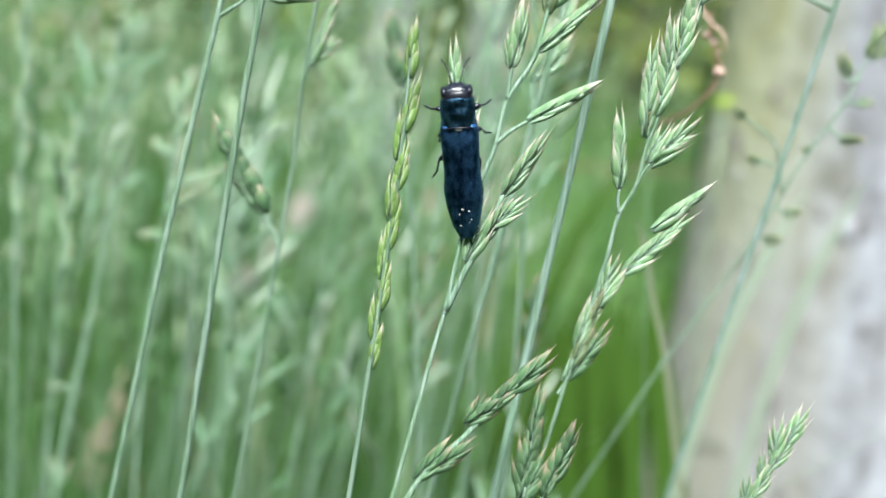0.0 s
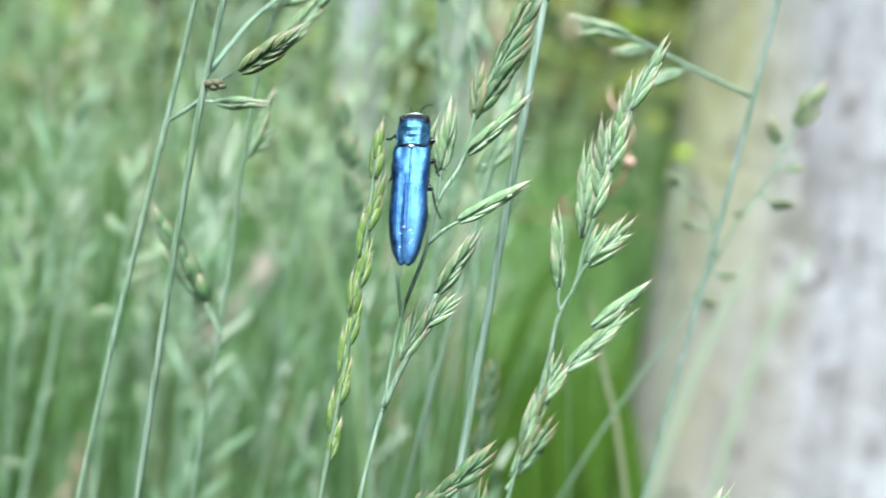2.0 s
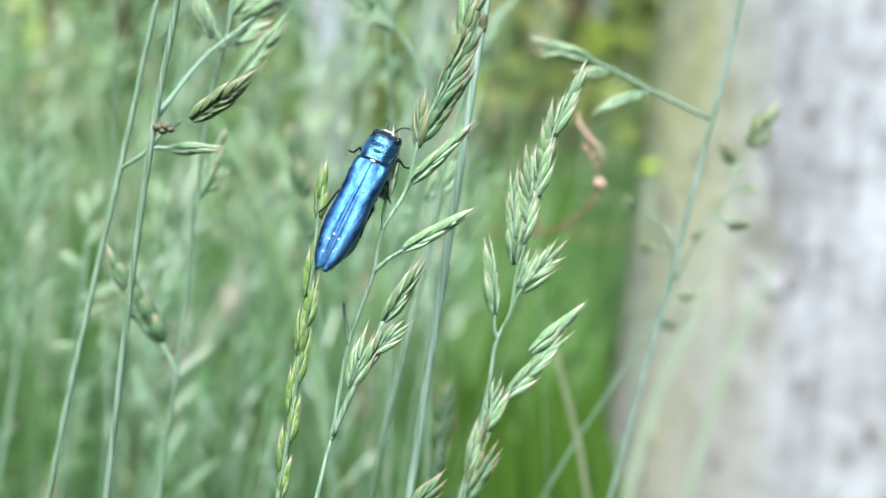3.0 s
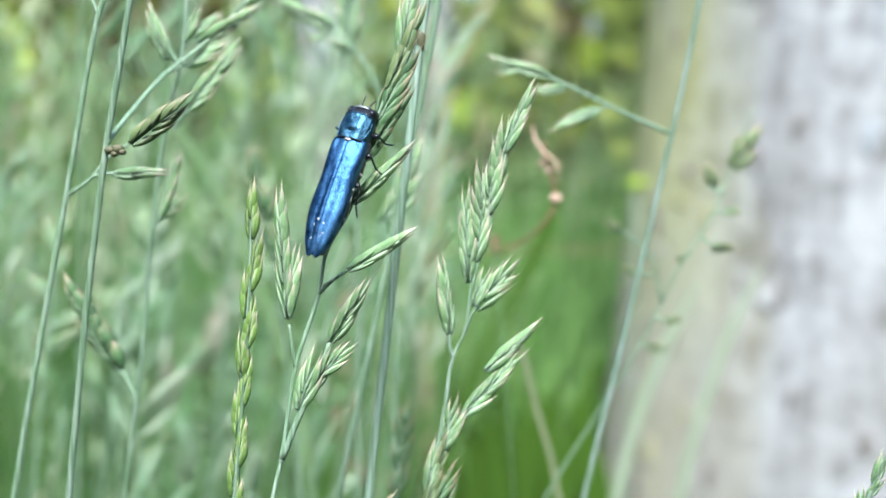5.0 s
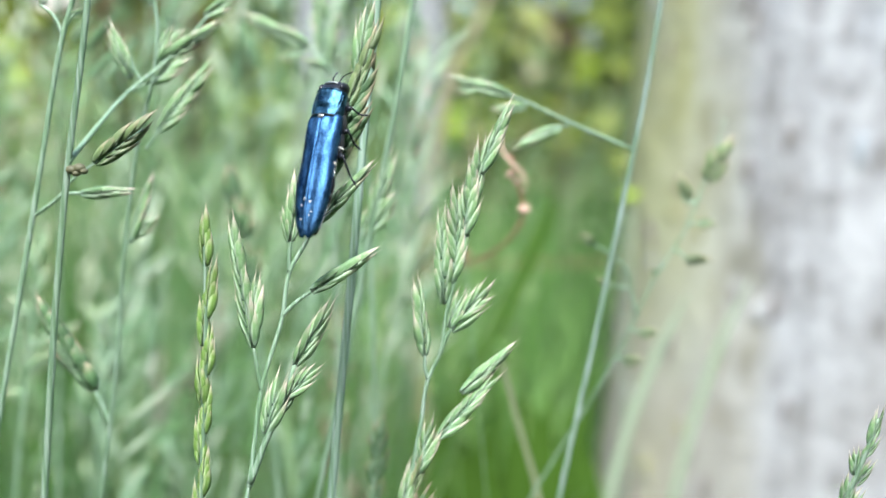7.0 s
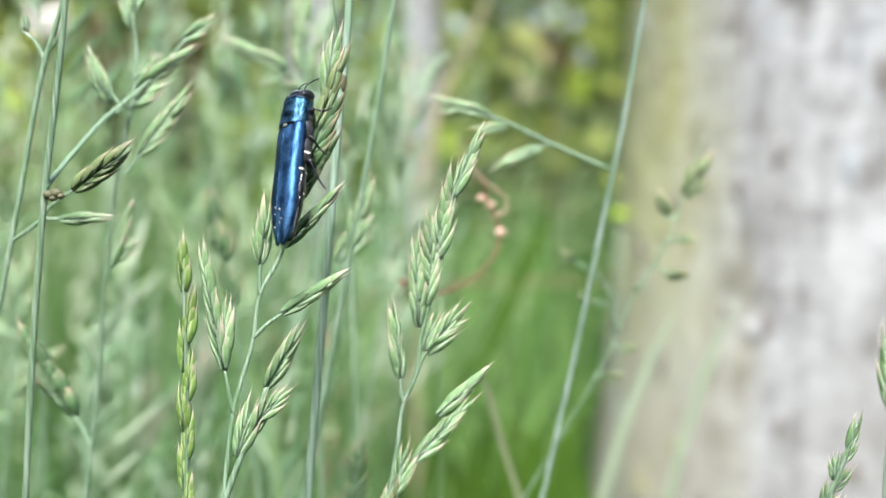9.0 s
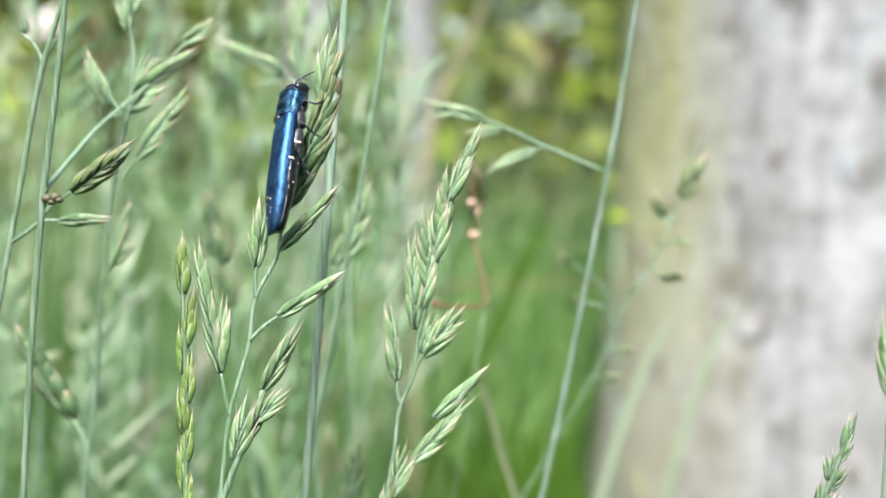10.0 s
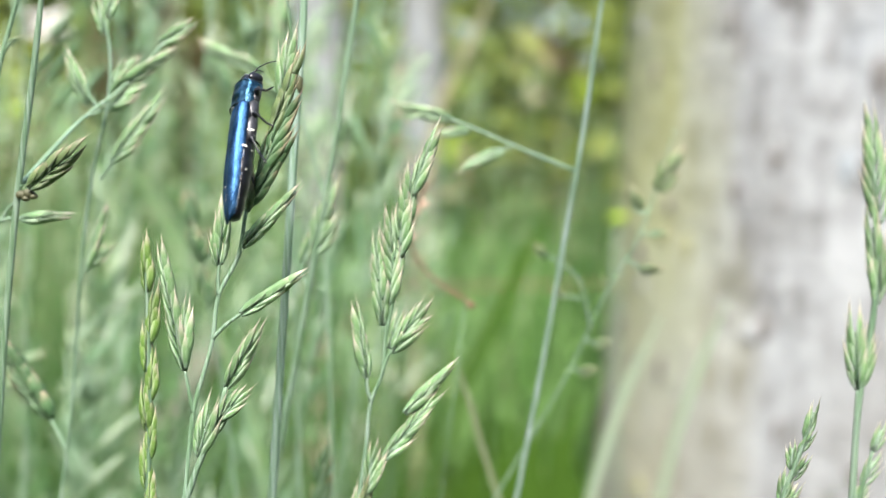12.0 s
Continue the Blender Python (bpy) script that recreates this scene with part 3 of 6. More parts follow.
def soft_stalks():
    """Single stalks a little behind the sharp ones, each with a loose panicle."""
    rng = random.Random(64)
    made = 0
    while made < 50:
        y = rng.uniform(0.14, 0.30)
        x = rng.uniform(-0.46, 0.16) * y
        if made >= 4:
            x = rng.uniform(-0.48, -0.12) * y
        made += 1
        kind = rng.choice(("loose", "loose", "narrow"))
        label = {"loose": "soft pale green grass stalk with a loose panicle", "narrow": "soft green grass stalk with a narrow spike"}[kind]
        tall = rng.uniform(0.37, 0.49)
        top = Vector((x + rng.gauss(0.012, 0.015), y, tall))
        thing = empty("meadow_stalk", (x - rng.gauss(0.03, 0.02), y + rng.gauss(0, 0.01), 0), label, "grass", "soft grasses in the meadow")
        root = thing.location
        bend = Vector((rng.gauss(0.004, 0.006), 0, 0))
        line = glide([top - root, (top - root) * 0.8 - bend, (top - root) * 0.45 - bend, Vector((0, 0, -0.005))], 5)
        part("stem", tube(bmesh.new(), line, [(0.16 + 0.12 * i / 15) * MM for i in range(len(line))], 8), STEM, thing)
        head = rng.uniform(0.025, 0.06)
        for k in range({"loose": 13, "narrow": 9}[kind]):
            share = k / 12
            at = line[0] + (line[5] - line[0]).normalized() * head * share
            angle, open_angle = rng.uniform(0, math.tau), {"loose": 0.8, "narrow": 0.16}[kind]
            way = (Vector((math.cos(angle) * open_angle, math.sin(angle) * open_angle, 1.0)) + Vector((0.3, 0, 0))).normalized()
            out = at + way * rng.uniform(0.003, 0.012) * (share + 0.2) if kind == "loose" else at
            long = rng.uniform(4.5, 9.0) * MM
            spine = [at, (at + out) * 0.5 + way * 0.0003] + [out + way * long * f / 8 for f in range(9)]
            bm = tube(bmesh.new(), spine, [r * MM for r in (0.09, 0.08, 0.16, 0.55, 0.42, 0.62, 0.42, 0.52, 0.32, 0.30, 0.04)], 7, 0.7)
            part("spikelet", bm, SOFT, thing)


soft_stalks()


def far_woods():
    """Leafy scrub and trees all round, in one mesh of leaves."""
    rng = random.Random(33)
    verts, faces = [], []
    for _ in range(1500):
        a = rng.uniform(0, math.tau)
        r = rng.uniform(2.8, 8.0)
        cx, cy = r * math.sin(a), r * math.cos(a)
        top = rng.uniform(0.5, 1.0) * (0.42 if abs(a - math.pi) > 2.4 else 0.75) * r
        cz = rng.uniform(0.05, 1.0) * top
        size = rng.uniform(0.25, 0.6) * (0.5 + 0.12 * r)
        for _ in range(80):
            d = Vector((rng.gauss(0, 0.5), rng.gauss(0, 0.5), rng.gauss(0, 0.45)))
            p = Vector((cx, cy, cz)) + d * size
            if p.z < 0.02:
                continue
            u = Vector((rng.gauss(0, 1), rng.gauss(0, 1), rng.gauss(0, 0.6))).normalized()
            v = u.orthogonal().normalized()
            long, wide = rng.uniform(0.04, 0.09), rng.uniform(0.02, 0.045)
            first = len(verts)
            verts += [tuple(p - u * long), tuple(p + v * wide), tuple(p + u * long), tuple(p - v * wide)]
            faces.append((first, first + 1, first + 2, first + 3))
    data = bpy.data.meshes.new("far_woods")
    data.from_pydata(verts, [], faces)
    data.materials.append(WOODS)
    tagged(new("far_woods", data), "blurred olive green scrub and trees round the meadow", "woods", kind="stuff")


far_woods()


def thicket():
    """Unseen dark leaves added behind the camera so that the beetle's back reflects darkness."""
    rng = random.Random(91)
    verts, faces = [], []
    for k in range(13500):
        p = Vector((rng.uniform(-2.6, 2.6), rng.uniform(-1.55, -1.0), 1.45 * rng.random() ** 0.8))
        p.y -= 0.12 * p.x * p.x * -1.0 * (abs(p.x) > 0.8)
        if k % 3 == 0:                     # low leaves added in front of its foot, to darken the reflection
            p = Vector((rng.uniform(-1.3, 1.3), rng.uniform(-1.1, -0.25), 0.28 * rng.random()))
        u = Vector((rng.gauss(0, 1), rng.gauss(0, 1), rng.gauss(0, 0.6))).normalized()
        v = u.orthogonal().normalized()
        long, wide = rng.uniform(0.03, 0.07), rng.uniform(0.018, 0.04)
        first = len(verts)
        verts += [tuple(p - u * long), tuple(p + v * wide), tuple(p + u * long), tuple(p - v * wide)]
        faces.append((first, first + 1, first + 2, first + 3))
    data = bpy.data.meshes.new("thicket")
    data.from_pydata(verts, [], faces)
    data.materials.append(IVY)
    tagged(new("thicket", data), "unseen dark leaves added to darken the beetle reflections", "bush", kind="stuff")


thicket()


# ---- tall grasses near the camera ----
stalk_k = grass_stalk('thick blue-green grass culm with a pale leaf sheath', (-30.8, 88.0, 0.0), [(-10.7, 88.0, 467.2), (-10.8, 88.0, 461.0), (-11.7, 88.0, 451.0), (-12.8, 88.0, 437.9), (-14.4, 88.0, 419.4), (-26.5, 88.0, 209.7)], 0.31, GREY_STEM)
branch(stalk_k, [(-11.5, 88.0, 454.2), (-11.9, 88.0, 458.3), (-12.4, 88.0, 462.8)], 0.13)
collar(stalk_k, (-11.4, 88.0, 454.2))
stalk_k2 = grass_stalk('slender pale grass culm with two soft spikelets', (-50.8, 100.0, 0.0), [(-6.8, 100.0, 467.6), (-7.6, 100.0, 462.5), (-9.4, 100.0, 450.6), (-12.6, 100.0, 433.0), (-14.7, 100.0, 421.5), (-16.1, 100.0, 414.2), (-41.5, 100.0, 207.1)], 0.26)
branch(stalk_k2, [(-12.0, 100.0, 436.0), (-11.6, 100.0, 437.9), (-11.0, 100.0, 439.5)], 0.16)
branch(stalk_k2, [(-12.1, 100.0, 435.5), (-12.8, 100.0, 437.3), (-12.2, 100.0, 438.9)], 0.16)
spikelet(stalk_k2, (-11.6, 100.0, 439.5), (-9.3, 100.0, 447.0))
spikelet(stalk_k2, (-11.6, 100.0, 438.7), (-8.9, 100.0, 443.0))
spikelet(stalk_k2, (-12.8, 100.0, 437.9), (-11.5, 100.0, 441.6))
stalk_r = grass_stalk('thin blue-green grass culm bearing a drooping side branch', (-24.7, 108.0, 0.0), [(17.1, 108.0, 469.3), (16.3, 108.0, 463.8), (14.9, 108.0, 452.6), (13.1, 108.0, 441.2), (10.8, 108.0, 427.2), (8.2, 108.0, 412.6), (-15.9, 108.0, 206.3)], 0.25, BLUISH_STEM)
branch(stalk_r, [(13.8, 108.0, 446.7), (8.3, 108.0, 448.9), (1.4, 108.0, 451.8), (-1.4, 108.0, 452.7)], 0.2)
branch(stalk_r, [(9.7, 108.0, 448.2), (7.4, 108.0, 449.1), (6.3, 108.0, 448.7)], 0.14)
spikelet(stalk_r, (1.4, 108.0, 451.8), (-5.3, 108.0, 453.6))
spikelet(stalk_r, (-1.4, 108.0, 452.5), (-4.5, 108.0, 452.1))
spikelet(stalk_r, (6.6, 108.0, 448.8), (1.4, 108.0, 446.5))
spikelet(stalk_r, (3.1, 108.0, 450.7), (-0.8, 108.0, 450.3))
stalk_s = grass_stalk('upright grass spike with close-pressed green spikelets', (-28.2, 78.0, 0.0), [(-22.2, 78.0, 440.5), (-22.1, 78.0, 436.7), (-22.0, 78.0, 432.1), (-22.1, 78.0, 427.7), (-22.2, 78.0, 422.9), (-22.4, 78.0, 417.1), (-26.6, 78.0, 208.6)], 0.18)
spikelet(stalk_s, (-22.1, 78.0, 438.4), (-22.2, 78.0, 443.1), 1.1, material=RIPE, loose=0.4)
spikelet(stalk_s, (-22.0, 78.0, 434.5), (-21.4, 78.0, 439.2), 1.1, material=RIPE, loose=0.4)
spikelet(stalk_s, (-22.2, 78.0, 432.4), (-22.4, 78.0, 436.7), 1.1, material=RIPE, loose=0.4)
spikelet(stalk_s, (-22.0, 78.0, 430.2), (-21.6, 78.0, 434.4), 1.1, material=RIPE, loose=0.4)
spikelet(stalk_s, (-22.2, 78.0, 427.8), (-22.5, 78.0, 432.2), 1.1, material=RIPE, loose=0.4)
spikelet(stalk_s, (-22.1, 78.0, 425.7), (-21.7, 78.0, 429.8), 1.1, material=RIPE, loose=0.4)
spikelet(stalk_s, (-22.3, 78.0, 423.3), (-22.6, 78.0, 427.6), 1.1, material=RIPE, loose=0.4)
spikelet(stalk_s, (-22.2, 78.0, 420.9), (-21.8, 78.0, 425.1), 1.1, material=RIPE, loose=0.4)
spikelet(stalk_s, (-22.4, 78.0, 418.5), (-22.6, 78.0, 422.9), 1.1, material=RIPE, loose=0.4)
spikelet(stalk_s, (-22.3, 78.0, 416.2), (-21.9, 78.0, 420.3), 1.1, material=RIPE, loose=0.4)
stalk_q = grass_stalk('branched green grass panicle that the beetle climbs', (-56.5, 78.0, 0.0), [(-11.1, 78.0, 453.8), (-12.7, 78.0, 449.5), (-14.4, 78.0, 444.6), (-15.1, 78.0, 441.1), (-16.6, 78.0, 438.2), (-17.1, 78.0, 435.0), (-18.7, 78.0, 429.3), (-19.1, 78.0, 426.4), (-19.5, 78.0, 422.9), (-20.3, 78.0, 418.5), (-46.9, 78.0, 209.2)], 0.14)
branch(stalk_q, [(-16.6, 78.0, 438.2), (-16.6, 78.0, 439.7), (-16.5, 78.0, 440.5)], 0.16)
branch(stalk_q, [(-15.1, 78.0, 441.1), (-14.8, 78.0, 441.8)], 0.16)
branch(stalk_q, [(-17.1, 78.0, 435.0), (-16.1, 78.0, 436.0), (-15.0, 78.0, 436.8)], 0.16)
branch(stalk_q, [(-18.7, 78.0, 429.3), (-19.0, 78.0, 431.0), (-19.25, 78.0, 432.5)], 0.16)
branch(stalk_q, [(-19.6, 78.0, 422.0), (-18.2, 78.0, 425.8), (-17.1, 78.0, 428.2), (-16.2, 78.0, 431.3)], 0.24)
# behind the beetle: shade is put into the colour of these four spikelets
spikelet(stalk_q, (-14.4, 78.0, 444.4), (-14.2, 78.0, 448.8), 1.0, OLIVE)
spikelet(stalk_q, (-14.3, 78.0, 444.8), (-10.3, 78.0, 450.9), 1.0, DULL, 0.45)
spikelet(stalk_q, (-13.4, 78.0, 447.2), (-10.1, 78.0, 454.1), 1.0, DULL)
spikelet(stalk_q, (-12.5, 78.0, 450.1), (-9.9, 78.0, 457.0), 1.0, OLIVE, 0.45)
spikelet(stalk_q, (-11.7, 78.0, 452.5), (-10.7, 78.0, 458.2))
spikelet(stalk_q, (-14.8, 78.0, 441.8), (-10.1, 78.0, 446.7), loose=0.45)
spikelet(stalk_q, (-16.5, 78.0, 440.5), (-16.0, 78.0, 446.0))
spikelet(stalk_q, (-16.6, 78.0, 440.4), (-16.9, 78.0, 443.5))
spikelet(stalk_q, (-15.0, 78.0, 436.8), (-9.6, 78.0, 440.4), loose=0.45)
held_a = spikelet(stalk_q, (-19.3, 78.0, 432.5), (-21.0, 78.0, 442.7))
held_b = spikelet(stalk_q, (-19.3, 78.0, 433.3), (-18.9, 78.0, 438.7))
spikelet(stalk_q, (-16.2, 78.0, 431.2), (-13.2, 78.0, 436.7))
spikelet(stalk_q, (-16.8, 78.0, 428.8), (-14.0, 78.0, 431.7))
spikelet(stalk_q, (-18.4, 78.0, 425.9), (-17.0, 78.0, 431.2))
spikelet(stalk_q, (-17.5, 78.0, 427.3), (-15.7, 78.0, 431.2))
stalk_p = grass_stalk('upright green grass panicle with stacked awned spikelets', (-42.3, 85.0, 0.0), [(-1.3, 85.0, 448.3), (-2.6, 85.0, 444.4), (-3.9, 85.0, 437.5), (-4.7, 85.0, 434.1), (-5.2, 85.0, 430.6), (-6.1, 85.0, 428.5), (-6.6, 85.0, 424.9), (-7.3, 85.0, 420.7), (-8.2, 85.0, 415.8), (-33.2, 85.0, 207.9)], 0.14)
branch(stalk_p, [(-5.2, 85.0, 430.6), (-4.7, 85.0, 432.0), (-4.3, 85.0, 432.7)], 0.16)
branch(stalk_p, [(-6.1, 85.0, 428.5), (-6.4, 85.0, 429.6), (-6.4, 85.0, 430.5)], 0.16)
branch(stalk_p, [(-7.3, 85.0, 420.7), (-5.9, 85.0, 422.5), (-5.1, 85.0, 423.7)], 0.16)
spikelet(stalk_p, (-5.0, 85.0, 434.7), (-5.3, 85.0, 443.1))
spikelet(stalk_p, (-4.5, 85.0, 436.4), (-3.6, 85.0, 441.9))
spikelet(stalk_p, (-3.9, 85.0, 438.0), (-4.3, 85.0, 444.8))
spikelet(stalk_p, (-3.5, 85.0, 440.3), (-2.8, 85.0, 446.6))
spikelet(stalk_p, (-3.0, 85.0, 442.6), (-2.2, 85.0, 448.6))
spikelet(stalk_p, (-2.3, 85.0, 445.3), (0.3, 85.0, 451.5))
spikelet(stalk_p, (-4.3, 85.0, 432.5), (-0.9, 85.0, 437.3))
spikelet(stalk_p, (-4.5, 85.0, 432.8), (-3.3, 85.0, 436.4))
spikelet(stalk_p, (-4.0, 85.0, 433.5), (-0.8, 85.0, 435.7))
spikelet(stalk_p, (-6.4, 85.0, 430.4), (-7.3, 85.0, 437.3))
spikelet(stalk_p, (-3.4, 85.0, 427.4), (1.3, 85.0, 432.0), loose=0.45)
spikelet(stalk_p, (-5.2, 85.0, 423.6), (0.1, 85.0, 429.7))
spikelet(stalk_p, (-6.6, 85.0, 421.4), (-5.8, 85.0, 425.8))
spikelet(stalk_p, (-6.9, 85.0, 420.6), (-4.9, 85.0, 424.4))
spikelet(stalk_p, (-8.4, 85.0, 414.2), (-5.3, 85.0, 419.9), 1.0, DULL, 1.2)
spikelet(stalk_p, (-8.3, 85.0, 415.2), (-6.8, 85.0, 419.9), 1.0, OLIVE, 0.8)
spikelet(stalk_p, (-8.1, 85.0, 416.9), (-7.2, 85.0, 422.1), 1.0, FLORET, 0.8)
spikelet(stalk_p, (-7.3, 85.0, 418.9), (-6.0, 85.0, 422.9), 1.0, OLIVE, 0.8)
branch(stalk_p, [(-9.0, 85.0, 413.0), (-8.7, 85.0, 413.6), (-8.3, 85.0, 414.5)], 0.16)
branch(stalk_p, [(-8.8, 85.0, 414.2), (-8.2, 85.0, 416.7), (-7.3, 85.0, 418.8)], 0.14)
stalk_b = grass_stalk('pale grass culm carrying a spreading panicle', (-57.0, 85.0, 0.0), [(-30.8, 85.0, 465.1), (-31.5, 85.0, 460.4), (-32.5, 85.0, 453.8), (-33.8, 85.0, 446.3), (-35.3, 85.0, 435.3), (-36.9, 85.0, 420.3), (-51.7, 85.0, 210.2)], 0.24)
branch(stalk_b, [(-33.8, 85.0, 445.6), (-33.3, 90.0, 448.0), (-31.9, 95.0, 451.1), (-28.6, 98.0, 454.5), (-25.1, 98.0, 458.2)], 0.2)
branch(stalk_b, [(-31.3, 97.0, 452.3), (-32.0, 97.0, 453.4), (-32.1, 97.0, 454.4)], 0.16)
branch(stalk_b, [(-32.3, 96.0, 451.1), (-31.5, 97.0, 451.6), (-30.4, 97.0, 452.1)], 0.16)
spikelet(stalk_b, (-25.7, 98.0, 457.9), (-21.9, 98.0, 460.3))
spikelet(stalk_b, (-29.7, 98.0, 454.0), (-23.5, 98.0, 457.9))
spikelet(stalk_b, (-30.2, 98.0, 454.7), (-27.2, 98.0, 457.1))
spikelet(stalk_b, (-30.8, 98.0, 452.0), (-26.6, 98.0, 454.8))
spikelet(stalk_b, (-32.5, 98.0, 452.4), (-34.5, 98.0, 457.8))
spikelet(stalk_b, (-32.3, 98.0, 452.9), (-33.3, 98.0, 455.9))
knot = bmesh.new()
for dx, dz, r in ((-0.35, 0.0, 0.48), (0.25, 0.12, 0.52), (0.62, -0.12, 0.34), (0.0, -0.28, 0.36)):
    ball(knot, mm((-33.2 + dx, 84.6, 444.9 + dz), stalk_b.location), (r * MM, 0.4 * MM, 0.75 * r * MM), 12, 8)
part("node_knot", knot, TAN, stalk_b, "tan curled knot at the branching")
stalk_a = grass_stalk('grass culm with a bent side branch of dull spikelets', (-80.7, 90.0, 0.0), [(-34.0, 90.0, 463.7), (-34.8, 90.0, 461.0), (-36.5, 90.0, 455.7), (-38.7, 90.0, 445.1), (-39.6, 90.0, 440.6), (-41.7, 90.0, 430.5), (-44.1, 90.0, 418.5), (-70.9, 90.0, 209.3)], 0.21)
branch(stalk_a, [(-39.6, 90.0, 440.6), (-37.2, 90.0, 442.4), (-36.2, 90.0, 443.7), (-34.3, 90.0, 445.1)], 0.16)
branch(stalk_a, [(-37.2, 90.0, 442.4), (-36.3, 90.0, 442.6), (-35.4, 90.0, 442.6)], 0.16)
branch(stalk_a, [(-36.5, 90.0, 455.7), (-37.3, 90.0, 457.3), (-38.3, 90.0, 458.1)], 0.16)
branch(stalk_a, [(-36.5, 90.0, 455.7), (-36.0, 90.0, 456.8), (-35.5, 90.0, 457.4)], 0.16)
spikelet(stalk_a, (-32.3, 84.0, 445.4), (-27.1, 84.0, 449.5), 1.25, material=OLIVE)
spikelet(stalk_a, (-35.5, 90.0, 442.6), (-30.4, 90.0, 442.9), loose=0.45)
spikelet(stalk_a, (-38.0, 90.0, 458.1), (-38.1, 90.0, 460.0))
spikelet(stalk_a, (-35.9, 90.0, 457.2), (-34.5, 90.0, 457.8))
stalk_c = grass_stalk('slim grass culm with a nodding dark spikelet', (-62.7, 98.0, 0.0), [(-31.2, 98.0, 465.0), (-31.2, 98.0, 461.2), (-30.7, 98.0, 457.0), (-30.9, 98.0, 453.9), (-32.6, 98.0, 446.4), (-34.0, 98.0, 436.3), (-34.8, 98.0, 426.6), (-35.6, 98.0, 420.3), (-36.2, 98.0, 415.8), (-55.7, 98.0, 207.9)], 0.16)
branch(stalk_c, [(-35.6, 98.0, 420.3), (-36.2, 98.0, 421.8), (-37.0, 98.0, 423.3)], 0.2)
branch(stalk_c, [(-31.8, 98.0, 446.1), (-31.3, 98.0, 446.8), (-30.6, 98.0, 447.8)], 0.16)
branch(stalk_c, [(-34.0, 98.0, 436.3), (-33.6, 98.0, 437.4), (-33.2, 98.0, 438.2)], 0.16)
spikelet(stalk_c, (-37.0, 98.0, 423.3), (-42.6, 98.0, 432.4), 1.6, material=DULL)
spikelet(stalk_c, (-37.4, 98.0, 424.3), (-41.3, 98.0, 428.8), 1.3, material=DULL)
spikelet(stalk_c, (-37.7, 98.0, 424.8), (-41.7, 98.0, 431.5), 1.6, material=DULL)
spikelet(stalk_c, (-30.8, 98.0, 447.6), (-25.3, 98.0, 454.6))
spikelet(stalk_c, (-33.4, 98.0, 437.4), (-31.1, 98.0, 444.4))
spikelet(stalk_c, (-33.3, 98.0, 437.9), (-30.6, 98.0, 440.3))
spikelet(stalk_c, (-32.9, 98.0, 439.5), (-31.8, 98.0, 442.6))
spikelet(stalk_c, (-30.9, 98.0, 453.9), (-29.2, 98.0, 457.3))
spikelet(stalk_c, (-31.1, 98.0, 459.0), (-32.1, 98.0, 463.0))
spikelet(stalk_c, (-30.9, 98.0, 460.5), (-30.0, 98.0, 464.0))
stalk_t = grass_stalk('fine grass panicle with small dark spikelets before the trunk', (-81.8, 120.0, 0.0), [(26.2, 120.0, 450.5), (24.2, 120.0, 443.5), (22.5, 120.0, 438.4), (19.4, 120.0, 432.9), (15.2, 120.0, 423.3), (9.6, 120.0, 413.0), (6.4, 120.0, 407.2), (-58.3, 120.0, 203.6)], 0.13)
branch(stalk_t, [(23.7, 120.0, 441.6), (22.7, 120.0, 441.0), (21.7, 120.0, 441.9)], 0.16)
branch(stalk_t, [(22.8, 120.0, 438.7), (24.4, 120.0, 438.7)], 0.16)
branch(stalk_t, [(21.3, 120.0, 435.8), (22.9, 120.0, 434.7)], 0.16)
branch(stalk_t, [(20.1, 120.0, 433.8), (19.1, 120.0, 433.1)], 0.16)
branch(stalk_t, [(16.7, 120.0, 426.6), (18.0, 120.0, 426.0)], 0.16)
branch(stalk_t, [(15.2, 120.0, 423.3), (16.5, 120.0, 422.8)], 0.16)
branch(stalk_t, [(17.3, 120.0, 428.0), (15.6, 120.0, 433.8), (11.3, 120.0, 436.7)], 0.16)
branch(stalk_t, [(16.0, 120.0, 431.2), (13.7, 120.0, 431.8)], 0.16)
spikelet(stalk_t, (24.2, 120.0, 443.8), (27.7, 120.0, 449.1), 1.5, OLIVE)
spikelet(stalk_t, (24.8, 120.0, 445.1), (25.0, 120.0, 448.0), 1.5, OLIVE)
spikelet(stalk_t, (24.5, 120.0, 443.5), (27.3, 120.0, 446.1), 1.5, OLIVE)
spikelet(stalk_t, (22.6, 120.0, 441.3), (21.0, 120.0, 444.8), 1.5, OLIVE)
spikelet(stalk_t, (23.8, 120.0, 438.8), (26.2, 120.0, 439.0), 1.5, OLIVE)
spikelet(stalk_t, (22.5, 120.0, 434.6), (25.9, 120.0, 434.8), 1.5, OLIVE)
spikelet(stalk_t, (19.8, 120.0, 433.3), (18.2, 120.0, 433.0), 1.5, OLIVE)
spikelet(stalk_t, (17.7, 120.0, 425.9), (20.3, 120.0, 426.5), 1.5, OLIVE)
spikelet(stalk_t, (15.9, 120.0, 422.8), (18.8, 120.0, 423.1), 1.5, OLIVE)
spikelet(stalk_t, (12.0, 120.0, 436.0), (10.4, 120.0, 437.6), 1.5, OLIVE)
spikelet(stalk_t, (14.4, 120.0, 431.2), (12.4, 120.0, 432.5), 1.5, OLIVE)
stalk_rr = grass_stalk('small green grass panicle low beside the trunk', (-21.6, 80.0, 0.0), [(28.7, 80.0, 429.2), (27.9, 80.0, 426.5), (27.0, 80.0, 423.8), (26.2, 80.0, 421.1), (25.3, 80.0, 417.5), (-9.1, 80.0, 208.7)], 0.2)
